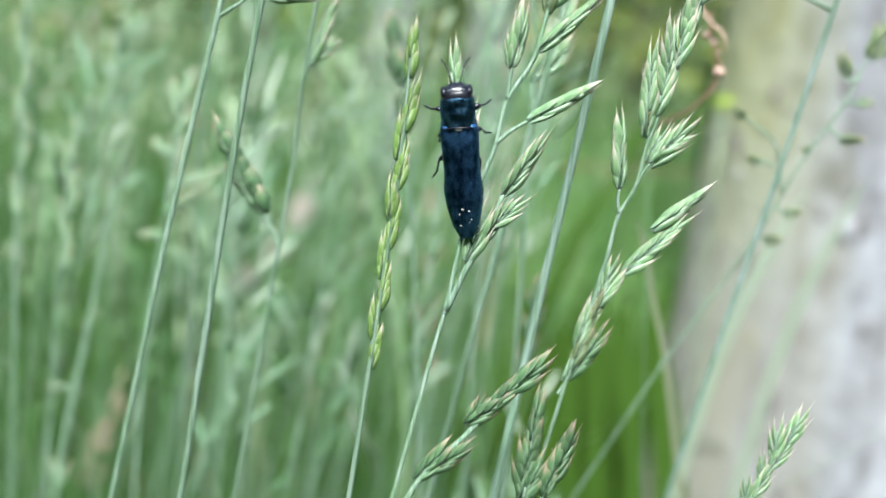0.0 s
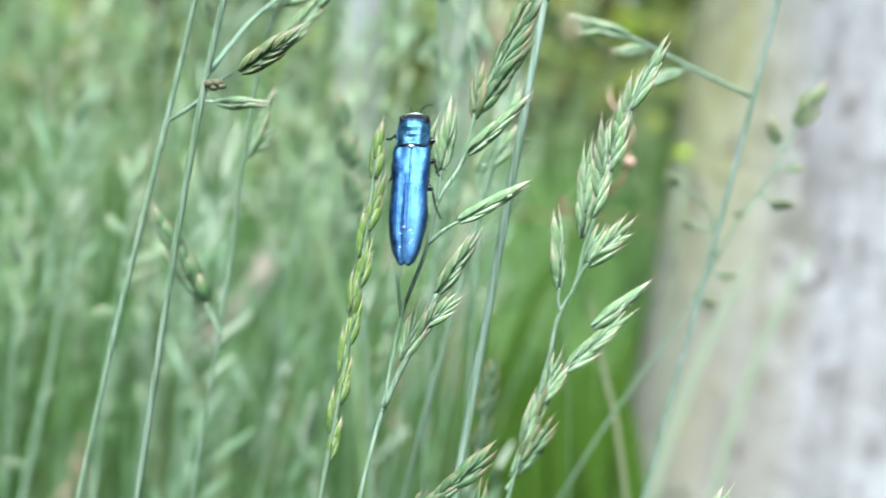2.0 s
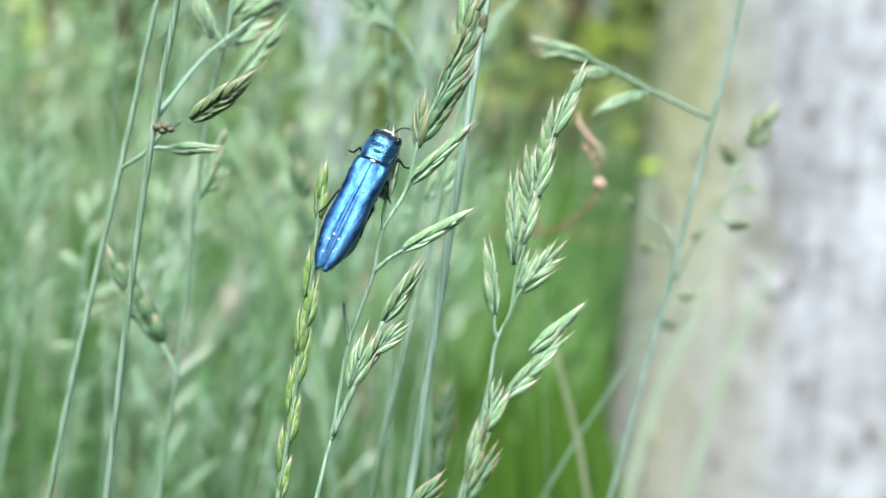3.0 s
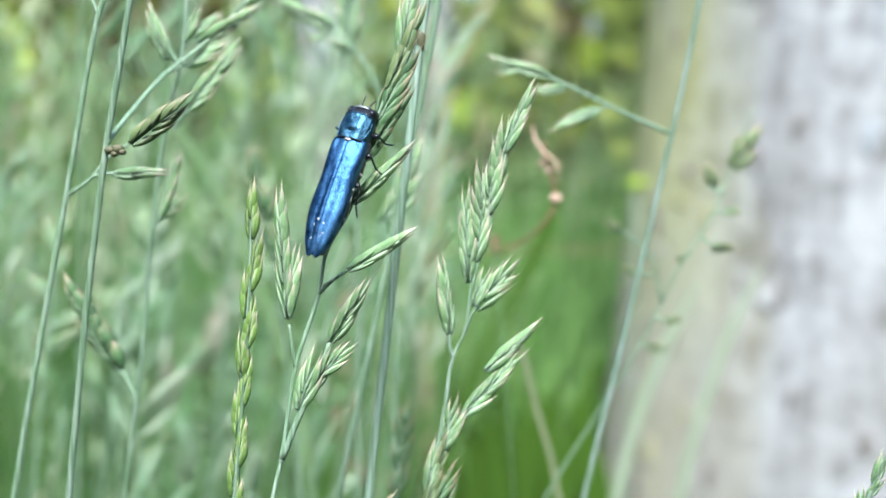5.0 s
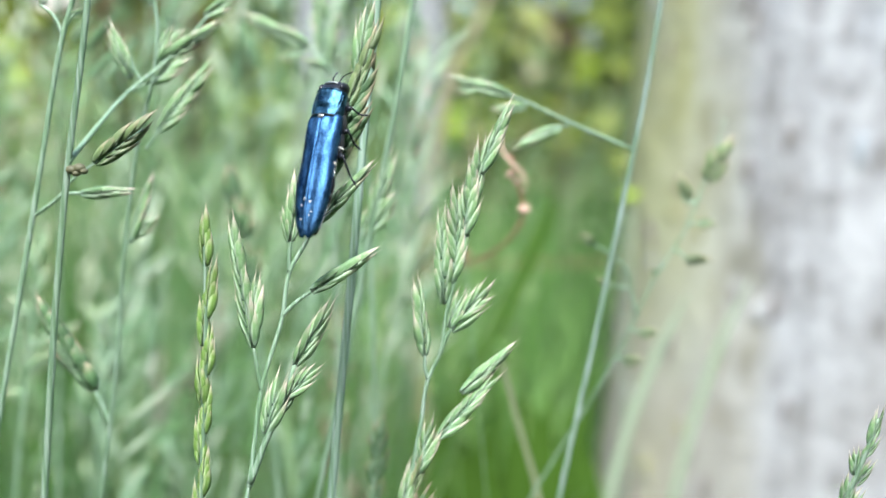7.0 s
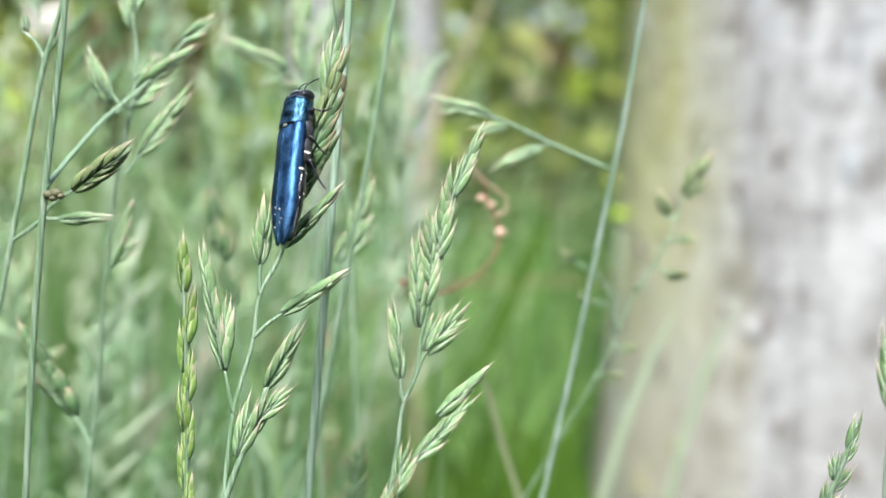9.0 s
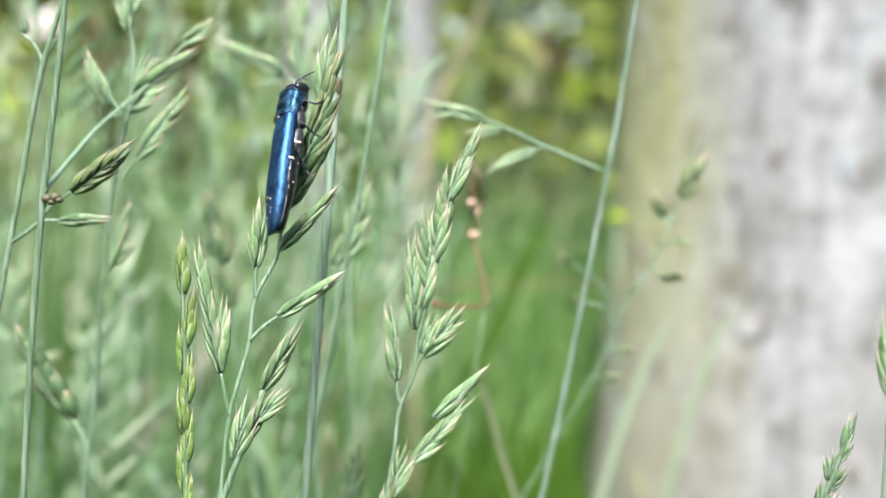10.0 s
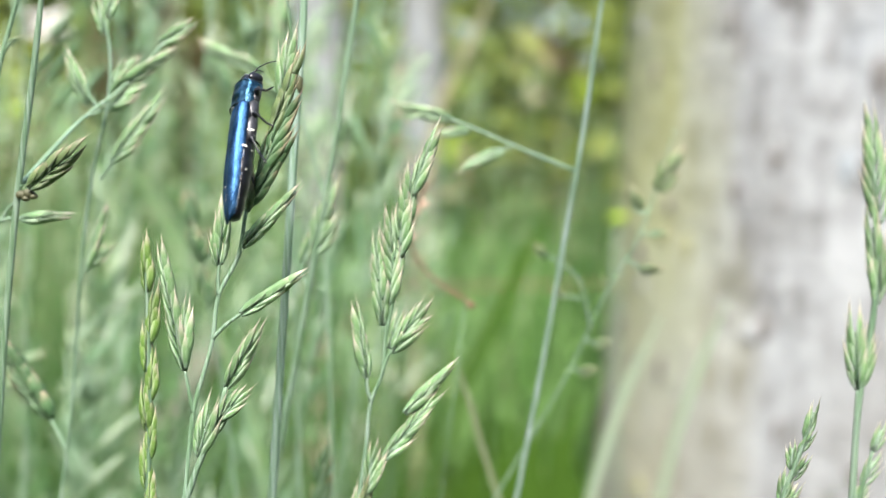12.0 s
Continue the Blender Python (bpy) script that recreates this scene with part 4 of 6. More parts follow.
spikelet(stalk_rr, (28.1, 80.0, 427.2), (29.0, 80.0, 430.5))
spikelet(stalk_rr, (27.7, 80.0, 426.1), (29.1, 80.0, 428.1))
spikelet(stalk_rr, (27.1, 80.0, 424.7), (27.2, 80.0, 427.4))
spikelet(stalk_rr, (27.1, 80.0, 423.8), (28.8, 80.0, 426.1))
spikelet(stalk_rr, (26.4, 80.0, 422.0), (27.1, 80.0, 425.4))
spikelet(stalk_rr, (26.1, 80.0, 420.9), (28.3, 80.0, 423.9))
stalk_rs = grass_stalk('pale grass panicle standing close before the camera', (24.8, 68.5, 0.0), [(28.1, 68.5, 443.8), (28.2, 68.5, 439.4), (27.5, 68.5, 432.6), (27.4, 68.5, 426.5), (27.3, 68.5, 421.8), (25.5, 68.5, 210.9)], 0.2)
branch(stalk_rs, [(27.4, 68.5, 431.8), (27.4, 68.5, 432.8), (27.4, 68.5, 433.7)], 0.16)
branch(stalk_rs, [(27.4, 68.5, 421.8), (27.9, 68.5, 426.5), (28.6, 68.5, 429.6)], 0.18)
spikelet(stalk_rs, (28.5, 68.5, 440.1), (27.4, 68.5, 447.1), 0.8)
spikelet(stalk_rs, (28.2, 68.5, 444.6), (27.1, 68.5, 453.1), 0.8)
spikelet(stalk_rs, (28.3, 68.5, 439.4), (28.4, 68.5, 444.6), 0.8)
spikelet(stalk_rs, (27.4, 68.5, 433.7), (26.8, 68.5, 440.1), 0.8)
spikelet(stalk_rs, (27.5, 68.5, 433.7), (28.1, 68.5, 438.6), 0.8)
spikelet(stalk_rs, (28.6, 68.5, 429.6), (29.4, 68.5, 431.9), 0.8)
spikelet(stalk_rs, (28.0, 68.5, 427.2), (29.2, 68.5, 430.0), 0.8)
spikelet(stalk_rs, (27.5, 68.5, 425.7), (28.5, 68.5, 428.0), 0.8)
stalk_w = grass_stalk('low grass panicle of drooping ripe spikelets', (-75.5, 80.0, 0.0), [(-13.7, 80.0, 415.2), (-15.5, 80.0, 412.9), (-17.1, 80.0, 410.9), (-20.8, 80.0, 406.1), (-22.3, 80.0, 401.3), (-61.3, 80.0, 200.6)], 0.2)
branch(stalk_w, [(-19.6, 80.0, 407.7), (-18.7, 80.0, 408.8)], 0.16)
branch(stalk_w, [(-12.7, 80.0, 402.3), (-12.1, 80.0, 405.3), (-11.8, 80.0, 407.3)], 0.16)
branch(stalk_w, [(-11.4, 80.0, 402.4), (-10.6, 80.0, 406.0), (-9.9, 80.0, 408.0)], 0.16)
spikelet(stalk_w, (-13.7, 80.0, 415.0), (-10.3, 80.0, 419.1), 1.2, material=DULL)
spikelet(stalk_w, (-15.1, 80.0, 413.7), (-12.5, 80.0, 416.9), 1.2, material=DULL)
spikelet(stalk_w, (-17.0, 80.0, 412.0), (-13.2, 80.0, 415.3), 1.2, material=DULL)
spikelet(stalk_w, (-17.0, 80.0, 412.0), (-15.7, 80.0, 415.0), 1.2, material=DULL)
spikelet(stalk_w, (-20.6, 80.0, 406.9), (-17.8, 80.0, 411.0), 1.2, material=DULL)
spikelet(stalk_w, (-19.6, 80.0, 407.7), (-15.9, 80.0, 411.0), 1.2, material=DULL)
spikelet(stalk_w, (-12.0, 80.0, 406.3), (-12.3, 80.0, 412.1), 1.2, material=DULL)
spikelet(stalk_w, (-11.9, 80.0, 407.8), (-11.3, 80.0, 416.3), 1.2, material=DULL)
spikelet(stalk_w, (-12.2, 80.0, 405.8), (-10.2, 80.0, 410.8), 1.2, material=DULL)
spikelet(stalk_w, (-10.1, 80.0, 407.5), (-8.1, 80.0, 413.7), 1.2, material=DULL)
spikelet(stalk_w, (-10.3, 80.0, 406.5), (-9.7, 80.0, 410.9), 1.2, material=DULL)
stalk_l = grass_stalk('faint blurred grass culm among the meadow', (-94.9, 150.0, 0.0), [(-70.5, 150.0, 418.2), (-74.0, 150.0, 395.9), (-76.5, 150.0, 383.3), (-79.1, 150.0, 368.3), (-80.0, 150.0, 358.8), (-90.9, 150.0, 179.4)], 0.4)
spikelet(stalk_l, (-74.9, 150.0, 394.5), (-72.2, 150.0, 397.8))
spikelet(stalk_l, (-76.7, 150.0, 384.2), (-80.9, 150.0, 384.7))
spikelet(stalk_l, (-78.7, 150.0, 368.4), (-80.0, 150.0, 373.8))
spikelet(stalk_l, (-78.7, 150.0, 368.4), (-77.2, 150.0, 372.7))
spikelet(stalk_l, (-70.5, 150.0, 415.7), (-67.7, 150.0, 424.9))
stalk_n = grass_stalk('small dark grass spike low in the meadow', (-24.9, 102.0, 0.0), [(-11.2, 102.0, 419.8), (-11.4, 102.0, 417.5), (-11.7, 102.0, 414.1), (-12.2, 102.0, 407.7), (-21.5, 102.0, 203.9)], 0.16)
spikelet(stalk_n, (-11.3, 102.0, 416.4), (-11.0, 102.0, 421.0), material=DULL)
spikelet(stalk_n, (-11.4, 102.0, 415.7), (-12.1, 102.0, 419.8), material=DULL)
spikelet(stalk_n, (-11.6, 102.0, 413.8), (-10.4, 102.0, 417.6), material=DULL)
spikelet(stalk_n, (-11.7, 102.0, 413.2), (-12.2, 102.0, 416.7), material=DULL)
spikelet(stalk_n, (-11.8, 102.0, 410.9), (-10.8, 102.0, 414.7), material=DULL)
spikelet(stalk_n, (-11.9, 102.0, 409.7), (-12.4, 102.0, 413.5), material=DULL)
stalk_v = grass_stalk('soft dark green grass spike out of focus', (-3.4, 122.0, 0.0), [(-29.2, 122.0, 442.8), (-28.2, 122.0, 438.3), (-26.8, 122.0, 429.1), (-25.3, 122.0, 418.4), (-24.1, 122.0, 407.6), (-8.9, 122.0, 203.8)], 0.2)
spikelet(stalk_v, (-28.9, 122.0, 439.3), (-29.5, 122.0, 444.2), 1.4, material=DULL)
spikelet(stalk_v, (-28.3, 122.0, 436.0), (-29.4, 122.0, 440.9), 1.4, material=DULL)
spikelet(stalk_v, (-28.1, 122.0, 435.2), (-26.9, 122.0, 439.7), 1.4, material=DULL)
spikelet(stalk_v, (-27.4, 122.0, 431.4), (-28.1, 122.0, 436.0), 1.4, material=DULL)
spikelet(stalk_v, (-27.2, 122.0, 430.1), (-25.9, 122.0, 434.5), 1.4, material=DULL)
stalk_u = grass_stalk('pale arching grass panicle out of focus', (-8.1, 118.0, 0.0), [(-20.5, 118.0, 457.0), (-16.5, 118.0, 453.1), (-13.7, 118.0, 444.5), (-12.8, 118.0, 429.9), (-12.3, 118.0, 409.1), (-9.2, 118.0, 204.5)], 0.2)
spikelet(stalk_u, (-20.0, 118.0, 456.7), (-27.5, 118.0, 460.2), 1.2)
spikelet(stalk_u, (-20.5, 118.0, 456.2), (-23.7, 118.0, 455.3))
spikelet(stalk_u, (-18.1, 118.0, 454.6), (-21.1, 118.0, 455.5))
stalk_o = grass_stalk('pale upright grass panicle out of focus', (-12.2, 126.0, 0.0), [(-19.2, 126.0, 469.4), (-19.4, 126.0, 461.7), (-19.1, 126.0, 455.2), (-18.0, 126.0, 439.4), (-17.1, 126.0, 406.3), (-13.5, 126.0, 203.1)], 0.2)
spikelet(stalk_o, (-19.3, 126.0, 456.5), (-20.5, 126.0, 464.3))
spikelet(stalk_o, (-19.1, 126.0, 455.9), (-17.4, 126.0, 461.7))
spikelet(stalk_o, (-19.4, 126.0, 462.4), (-18.9, 126.0, 468.8))
spikelet(stalk_o, (-18.8, 126.0, 454.3), (-17.8, 126.0, 458.8))
spikelet(stalk_o, (-19.3, 126.0, 459.8), (-20.4, 126.0, 466.2))
stalk_g = grass_stalk('blurred pale grass panicle in the meadow', (-76.3, 140.0, 0.0), [(-57.7, 140.0, 434.1), (-58.4, 140.0, 428.1), (-59.6, 140.0, 418.2), (-61.6, 140.0, 403.1), (-63.8, 140.0, 372.7), (-73.0, 140.0, 186.4)], 0.2)
spikelet(stalk_g, (-58.2, 140.0, 429.6), (-56.6, 140.0, 434.9))
spikelet(stalk_g, (-58.4, 140.0, 427.8), (-59.9, 140.0, 433.2))
spikelet(stalk_g, (-59.0, 140.0, 425.1), (-56.4, 140.0, 429.4))
spikelet(stalk_g, (-59.6, 140.0, 418.2), (-52.4, 140.0, 421.1))
spikelet(stalk_g, (-60.2, 140.0, 414.3), (-54.6, 140.0, 418.6))
spikelet(stalk_g, (-60.2, 140.0, 411.2), (-64.1, 140.0, 411.2))
spikelet(stalk_g, (-59.3, 140.0, 422.1), (-62.6, 140.0, 424.8))
stalk_h = grass_stalk('blurred bluish grass panicle in the meadow', (-90.8, 150.0, 0.0), [(-76.7, 150.0, 425.0), (-77.1, 150.0, 419.3), (-77.9, 150.0, 409.3), (-79.2, 150.0, 395.5), (-80.9, 150.0, 366.3), (-88.1, 150.0, 183.1)], 0.2)
spikelet(stalk_h, (-76.9, 150.0, 417.7), (-76.3, 150.0, 425.8))
spikelet(stalk_h, (-77.1, 150.0, 415.2), (-78.5, 150.0, 422.4))
spikelet(stalk_h, (-77.3, 150.0, 411.0), (-75.9, 150.0, 418.6))
spikelet(stalk_h, (-77.6, 150.0, 406.8), (-79.2, 150.0, 414.2))
spikelet(stalk_h, (-78.1, 150.0, 402.5), (-76.7, 150.0, 410.2))
stalk_i = grass_stalk('blurred tall grass panicle at the meadow edge', (-90.8, 150.0, 0.0), [(-83.4, 150.0, 444.1), (-83.6, 150.0, 436.3), (-84.3, 150.0, 425.2), (-85.0, 150.0, 408.6), (-86.2, 150.0, 365.7), (-89.6, 150.0, 182.9)], 0.2)
spikelet(stalk_i, (-83.6, 150.0, 436.3), (-83.0, 150.0, 444.9))
spikelet(stalk_i, (-83.7, 150.0, 431.6), (-84.8, 150.0, 439.3))
spikelet(stalk_i, (-83.9, 150.0, 427.6), (-82.3, 150.0, 435.7))
spikelet(stalk_i, (-84.1, 150.0, 422.0), (-85.2, 150.0, 429.1))
spikelet(stalk_i, (-84.3, 150.0, 417.0), (-82.9, 150.0, 424.5))
spikelet(stalk_i, (-84.7, 150.0, 409.5), (-85.8, 150.0, 416.9))
stalk_x = grass_stalk('green awned grass spikelets low before the trunk', (-48.7, 82.0, 0.0), [(9.1, 82.0, 412.9), (8.0, 82.0, 410.9), (7.0, 82.0, 408.8), (5.7, 82.0, 406.2), (4.8, 82.0, 403.1), (-34.4, 82.0, 201.6)], 0.15)
spikelet(stalk_x, (8.5, 82.0, 411.9), (10.0, 82.0, 416.0))
spikelet(stalk_x, (7.8, 82.0, 410.6), (7.7, 82.0, 414.7))
spikelet(stalk_x, (7.6, 82.0, 409.9), (9.2, 82.0, 413.2))
spikelet(stalk_x, (7.0, 82.0, 408.8), (6.8, 82.0, 411.7))
spikelet(stalk_x, (6.5, 82.0, 407.3), (8.0, 82.0, 410.9))
spikelet(stalk_x, (6.1, 82.0, 406.3), (5.8, 82.0, 409.8))
spikelet(stalk_x, (5.8, 82.0, 406.0), (7.6, 82.0, 408.9))


# ---- single blades ----
def grass_blade(label, points, wide, material, category="grass"):
    """One broad blade from its tip down to the ground (millimetres)."""
    foot = Vector(points[-1]) * MM
    thing = empty("meadow_sedge", (foot.x, foot.y, 0), label, category, "single sedges in the meadow")
    line = glide([mm(p, thing.location) for p in points] + [Vector((0, 0, foot.z * 0.5)), Vector((0, 0, -0.01))], 7)
    n = len(line) - 1
    bm = bmesh.new()
    rows = []
    for i, q in enumerate(line):
        w = wide * 0.5 * MM * min(1.0, 0.04 + (i / n * 4.5) ** 0.7)
        rows.append([bm.verts.new(q + Vector((s * w, -0.25 * w * abs(s), 0))) for s in (-1, -0.5, 0, 0.5, 1)])
    for a, b in zip(rows, rows[1:]):
        for k in range(4):
            bm.faces.new((a[k], a[k + 1], b[k + 1], b[k]))
    leaf = part("blade", bm, material, thing)
    leaf.modifiers.new("thickness", "SOLIDIFY").thickness = 0.12 * MM
    return thing


grass_blade('withered tan grass blade', [(2.2, 135.0, 420.1), (3.4, 135.0, 416.8), (5.1, 135.0, 410.8), (7.6, 135.0, 403.1)], 0.75, WITHERED)
grass_blade('pale green blurred grass blade before the trunk', [(41.7, 200.0, 417.1), (36.5, 200.0, 405.6), (32.0, 200.0, 392.3), (29.1, 200.0, 380.8)], 2.2, PALE)
grass_blade('pale green blurred grass blade before the trunk', [(64.0, 235.0, 415.4), (58.0, 235.0, 400.6), (53.4, 235.0, 385.0), (49.9, 235.0, 368.9)], 2.2, PALE)
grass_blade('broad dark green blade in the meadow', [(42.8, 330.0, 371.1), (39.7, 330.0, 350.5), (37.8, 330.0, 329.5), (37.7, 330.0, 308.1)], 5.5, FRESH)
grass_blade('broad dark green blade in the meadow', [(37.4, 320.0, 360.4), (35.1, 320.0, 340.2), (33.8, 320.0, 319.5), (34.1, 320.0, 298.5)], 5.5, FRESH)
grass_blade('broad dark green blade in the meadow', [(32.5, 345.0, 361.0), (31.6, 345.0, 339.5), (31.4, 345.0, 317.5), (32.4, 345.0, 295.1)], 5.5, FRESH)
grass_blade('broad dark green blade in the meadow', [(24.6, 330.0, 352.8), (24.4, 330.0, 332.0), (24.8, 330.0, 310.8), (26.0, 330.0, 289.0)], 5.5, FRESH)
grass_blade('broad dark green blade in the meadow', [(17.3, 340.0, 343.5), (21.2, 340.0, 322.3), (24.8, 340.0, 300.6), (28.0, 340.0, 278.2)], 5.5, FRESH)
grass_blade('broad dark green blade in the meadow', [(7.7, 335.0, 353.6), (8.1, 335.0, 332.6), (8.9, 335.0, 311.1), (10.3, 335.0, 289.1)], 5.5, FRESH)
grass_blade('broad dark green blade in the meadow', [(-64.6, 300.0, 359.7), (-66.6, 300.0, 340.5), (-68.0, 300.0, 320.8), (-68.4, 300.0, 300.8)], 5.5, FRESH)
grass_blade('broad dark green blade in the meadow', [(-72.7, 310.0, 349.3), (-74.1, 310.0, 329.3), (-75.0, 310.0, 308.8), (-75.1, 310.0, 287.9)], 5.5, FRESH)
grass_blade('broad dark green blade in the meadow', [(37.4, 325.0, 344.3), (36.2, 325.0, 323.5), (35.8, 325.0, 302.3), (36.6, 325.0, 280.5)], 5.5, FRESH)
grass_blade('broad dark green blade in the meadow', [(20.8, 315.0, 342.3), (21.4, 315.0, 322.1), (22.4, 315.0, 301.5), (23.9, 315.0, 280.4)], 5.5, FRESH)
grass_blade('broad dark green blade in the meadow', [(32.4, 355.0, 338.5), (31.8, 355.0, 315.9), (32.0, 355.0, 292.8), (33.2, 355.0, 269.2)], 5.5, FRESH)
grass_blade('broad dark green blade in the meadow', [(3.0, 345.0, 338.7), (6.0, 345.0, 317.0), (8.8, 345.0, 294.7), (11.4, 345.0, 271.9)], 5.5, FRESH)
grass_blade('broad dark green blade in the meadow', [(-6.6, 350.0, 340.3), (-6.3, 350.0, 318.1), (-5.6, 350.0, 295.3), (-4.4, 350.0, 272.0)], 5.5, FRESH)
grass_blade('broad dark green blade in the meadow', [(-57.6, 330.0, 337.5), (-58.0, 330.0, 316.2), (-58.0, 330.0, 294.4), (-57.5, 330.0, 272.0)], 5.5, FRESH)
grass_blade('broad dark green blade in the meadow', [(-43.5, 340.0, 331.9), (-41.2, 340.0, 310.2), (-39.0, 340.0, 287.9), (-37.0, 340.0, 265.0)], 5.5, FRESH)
grass_blade('soft green grass blade behind the panicle', [(26.3, 300.0, 425.5), (22.8, 300.0, 415.9), (16.0, 300.0, 398.8), (7.4, 300.0, 381.5)], 4.0, FRESH)
grass_blade('pale blurred grass blade leaning across the meadow', [(-55.7, 180.0, 447.5), (-51.0, 180.0, 441.6), (-46.4, 180.0, 434.4), (-42.2, 180.0, 426.8)], 1.2, LEANING)
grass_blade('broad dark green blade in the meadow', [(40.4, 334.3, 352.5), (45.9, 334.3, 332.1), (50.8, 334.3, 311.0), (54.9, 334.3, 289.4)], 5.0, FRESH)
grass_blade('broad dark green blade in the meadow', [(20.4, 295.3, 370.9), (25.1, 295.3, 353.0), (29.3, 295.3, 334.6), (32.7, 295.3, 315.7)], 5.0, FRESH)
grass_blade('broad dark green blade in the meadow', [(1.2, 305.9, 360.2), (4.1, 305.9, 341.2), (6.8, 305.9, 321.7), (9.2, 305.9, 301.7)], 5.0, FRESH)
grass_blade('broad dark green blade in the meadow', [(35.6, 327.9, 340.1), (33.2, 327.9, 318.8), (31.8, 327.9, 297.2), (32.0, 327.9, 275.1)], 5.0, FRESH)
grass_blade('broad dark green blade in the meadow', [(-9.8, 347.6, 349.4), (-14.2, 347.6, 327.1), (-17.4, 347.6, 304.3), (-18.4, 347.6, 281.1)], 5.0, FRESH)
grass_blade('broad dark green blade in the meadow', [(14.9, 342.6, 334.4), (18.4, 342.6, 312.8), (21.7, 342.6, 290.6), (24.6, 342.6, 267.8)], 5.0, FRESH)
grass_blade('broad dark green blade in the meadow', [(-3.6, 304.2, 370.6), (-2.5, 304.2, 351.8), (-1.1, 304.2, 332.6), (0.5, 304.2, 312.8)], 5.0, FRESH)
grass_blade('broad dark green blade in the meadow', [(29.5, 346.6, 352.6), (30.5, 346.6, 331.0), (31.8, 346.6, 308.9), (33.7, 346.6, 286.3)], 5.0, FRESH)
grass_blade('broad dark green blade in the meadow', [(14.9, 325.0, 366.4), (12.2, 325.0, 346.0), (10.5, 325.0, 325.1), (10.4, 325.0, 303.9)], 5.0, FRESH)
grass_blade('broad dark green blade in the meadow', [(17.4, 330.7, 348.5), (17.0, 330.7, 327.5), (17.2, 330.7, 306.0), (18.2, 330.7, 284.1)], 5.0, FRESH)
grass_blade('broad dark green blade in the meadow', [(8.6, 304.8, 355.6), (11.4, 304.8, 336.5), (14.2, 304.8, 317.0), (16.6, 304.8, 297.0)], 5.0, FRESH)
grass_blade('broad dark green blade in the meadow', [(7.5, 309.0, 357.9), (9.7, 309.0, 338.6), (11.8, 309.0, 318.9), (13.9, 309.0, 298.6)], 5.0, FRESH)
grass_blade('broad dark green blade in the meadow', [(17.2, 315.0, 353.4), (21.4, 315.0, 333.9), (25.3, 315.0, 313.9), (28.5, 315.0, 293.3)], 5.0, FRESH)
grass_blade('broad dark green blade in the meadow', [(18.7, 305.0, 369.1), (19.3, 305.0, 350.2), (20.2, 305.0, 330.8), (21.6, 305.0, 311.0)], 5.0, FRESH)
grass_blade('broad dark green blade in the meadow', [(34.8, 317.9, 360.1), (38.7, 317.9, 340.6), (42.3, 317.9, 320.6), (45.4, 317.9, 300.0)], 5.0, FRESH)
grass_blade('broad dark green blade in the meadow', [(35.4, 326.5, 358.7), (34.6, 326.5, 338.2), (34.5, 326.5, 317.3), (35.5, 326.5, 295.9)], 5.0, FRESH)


# ---- small herbs ----
def rust_herb():
    at = Vector((-1.9, 125.0, 425.2)) * MM
    thing = empty("herb_stalk", (at.x, at.y, 0), "dry rust-brown herb stalk with pinkish buds", "herb")
    top = [Vector(p) * MM - thing.location for p in ((1.4, 125.0, 445.2), (2.1, 125.0, 442.7), (3.2, 125.0, 440.4), (3.6, 125.0, 438.2), (2.6, 124.0, 435.4), (-0.6, 123.0, 432.8), (-3.2, 122.6, 431.8), (-5.8, 125.3, 431.7), (-7.8, 127.5, 432.3))]
    part("stem", tube(bmesh.new(), glide(top, 6), 0.17 * MM, 8), RUST, thing)
    part("lower_stem", tube(bmesh.new(), glide([top[6], Vector((0, 0.012, 0.33)), Vector((0, 0.012, -0.01))], 6), 0.06 * MM, 8), STEM, thing, "hair-thin green lower stem")
    tip = ball(bmesh.new(), top[-1], (0.55 * MM, 0.45 * MM, 0.4 * MM))
    part("withered_tip", tip, RUST, thing, "withered rust-brown tip")
    curl = glide([Vector(p) * MM - thing.location for p in ((2.6, 125.0, 440.6), (4.3, 124.6, 441.4), (4.1, 124.2, 442.9), (2.2, 124.0, 444.3), (0.6, 124.2, 446.0), (0.2, 124.6, 447.0))], 5)
    part("dry_leaf", tube(bmesh.new(), curl, [(0.06 + 0.20 * math.sin(math.pi * k / 25) ** 0.7) * MM for k in range(26)], 8, 0.4), BLUSH, thing, "curled tan dry leaf")
    for p, r in (((3.7, 125.0, 438.7), 0.72), ((2.5, 125.0, 441.9), 0.5), ((1.4, 125.0, 442.7), 0.5)):
        part("bud", ball(bmesh.new(), Vector(p) * MM - thing.location, (r * MM, r * MM, r * 0.8 * MM)), BLUSH, thing, "pinkish round bud")
    return thing


rust_stalk = rust_herb()


def fallen_herb(points):
    """A thin brown stem that has fallen over and lies across the grass (millimetres, from its tip to its foot)."""
    foot = Vector(points[-1]) * MM
    thing = empty("fallen_herb", (foot.x, foot.y, 0), "thin brown dry stem lying across the meadow grass", "herb")
    line = glide([mm(p, thing.location) for p in points] + [Vector((-0.004, 0.01, foot.z * 0.5)), Vector((0, 0, -0.01))], 7)
    n = len(line) - 1
    part("stem", tube(bmesh.new(), line, [(0.35 + 0.35 * min(1.0, 2.0 * i / n)) * MM for i in range(n + 1)], 8), RUST, thing)


fallen_herb([(84.1, 500.0, 382.7), (61.4, 500.0, 380.8), (32.0, 500.0, 380.5), (0.0, 500.0, 379.1), (-26.6, 500.0, 377.5), (-37.3, 500.0, 369.8)])


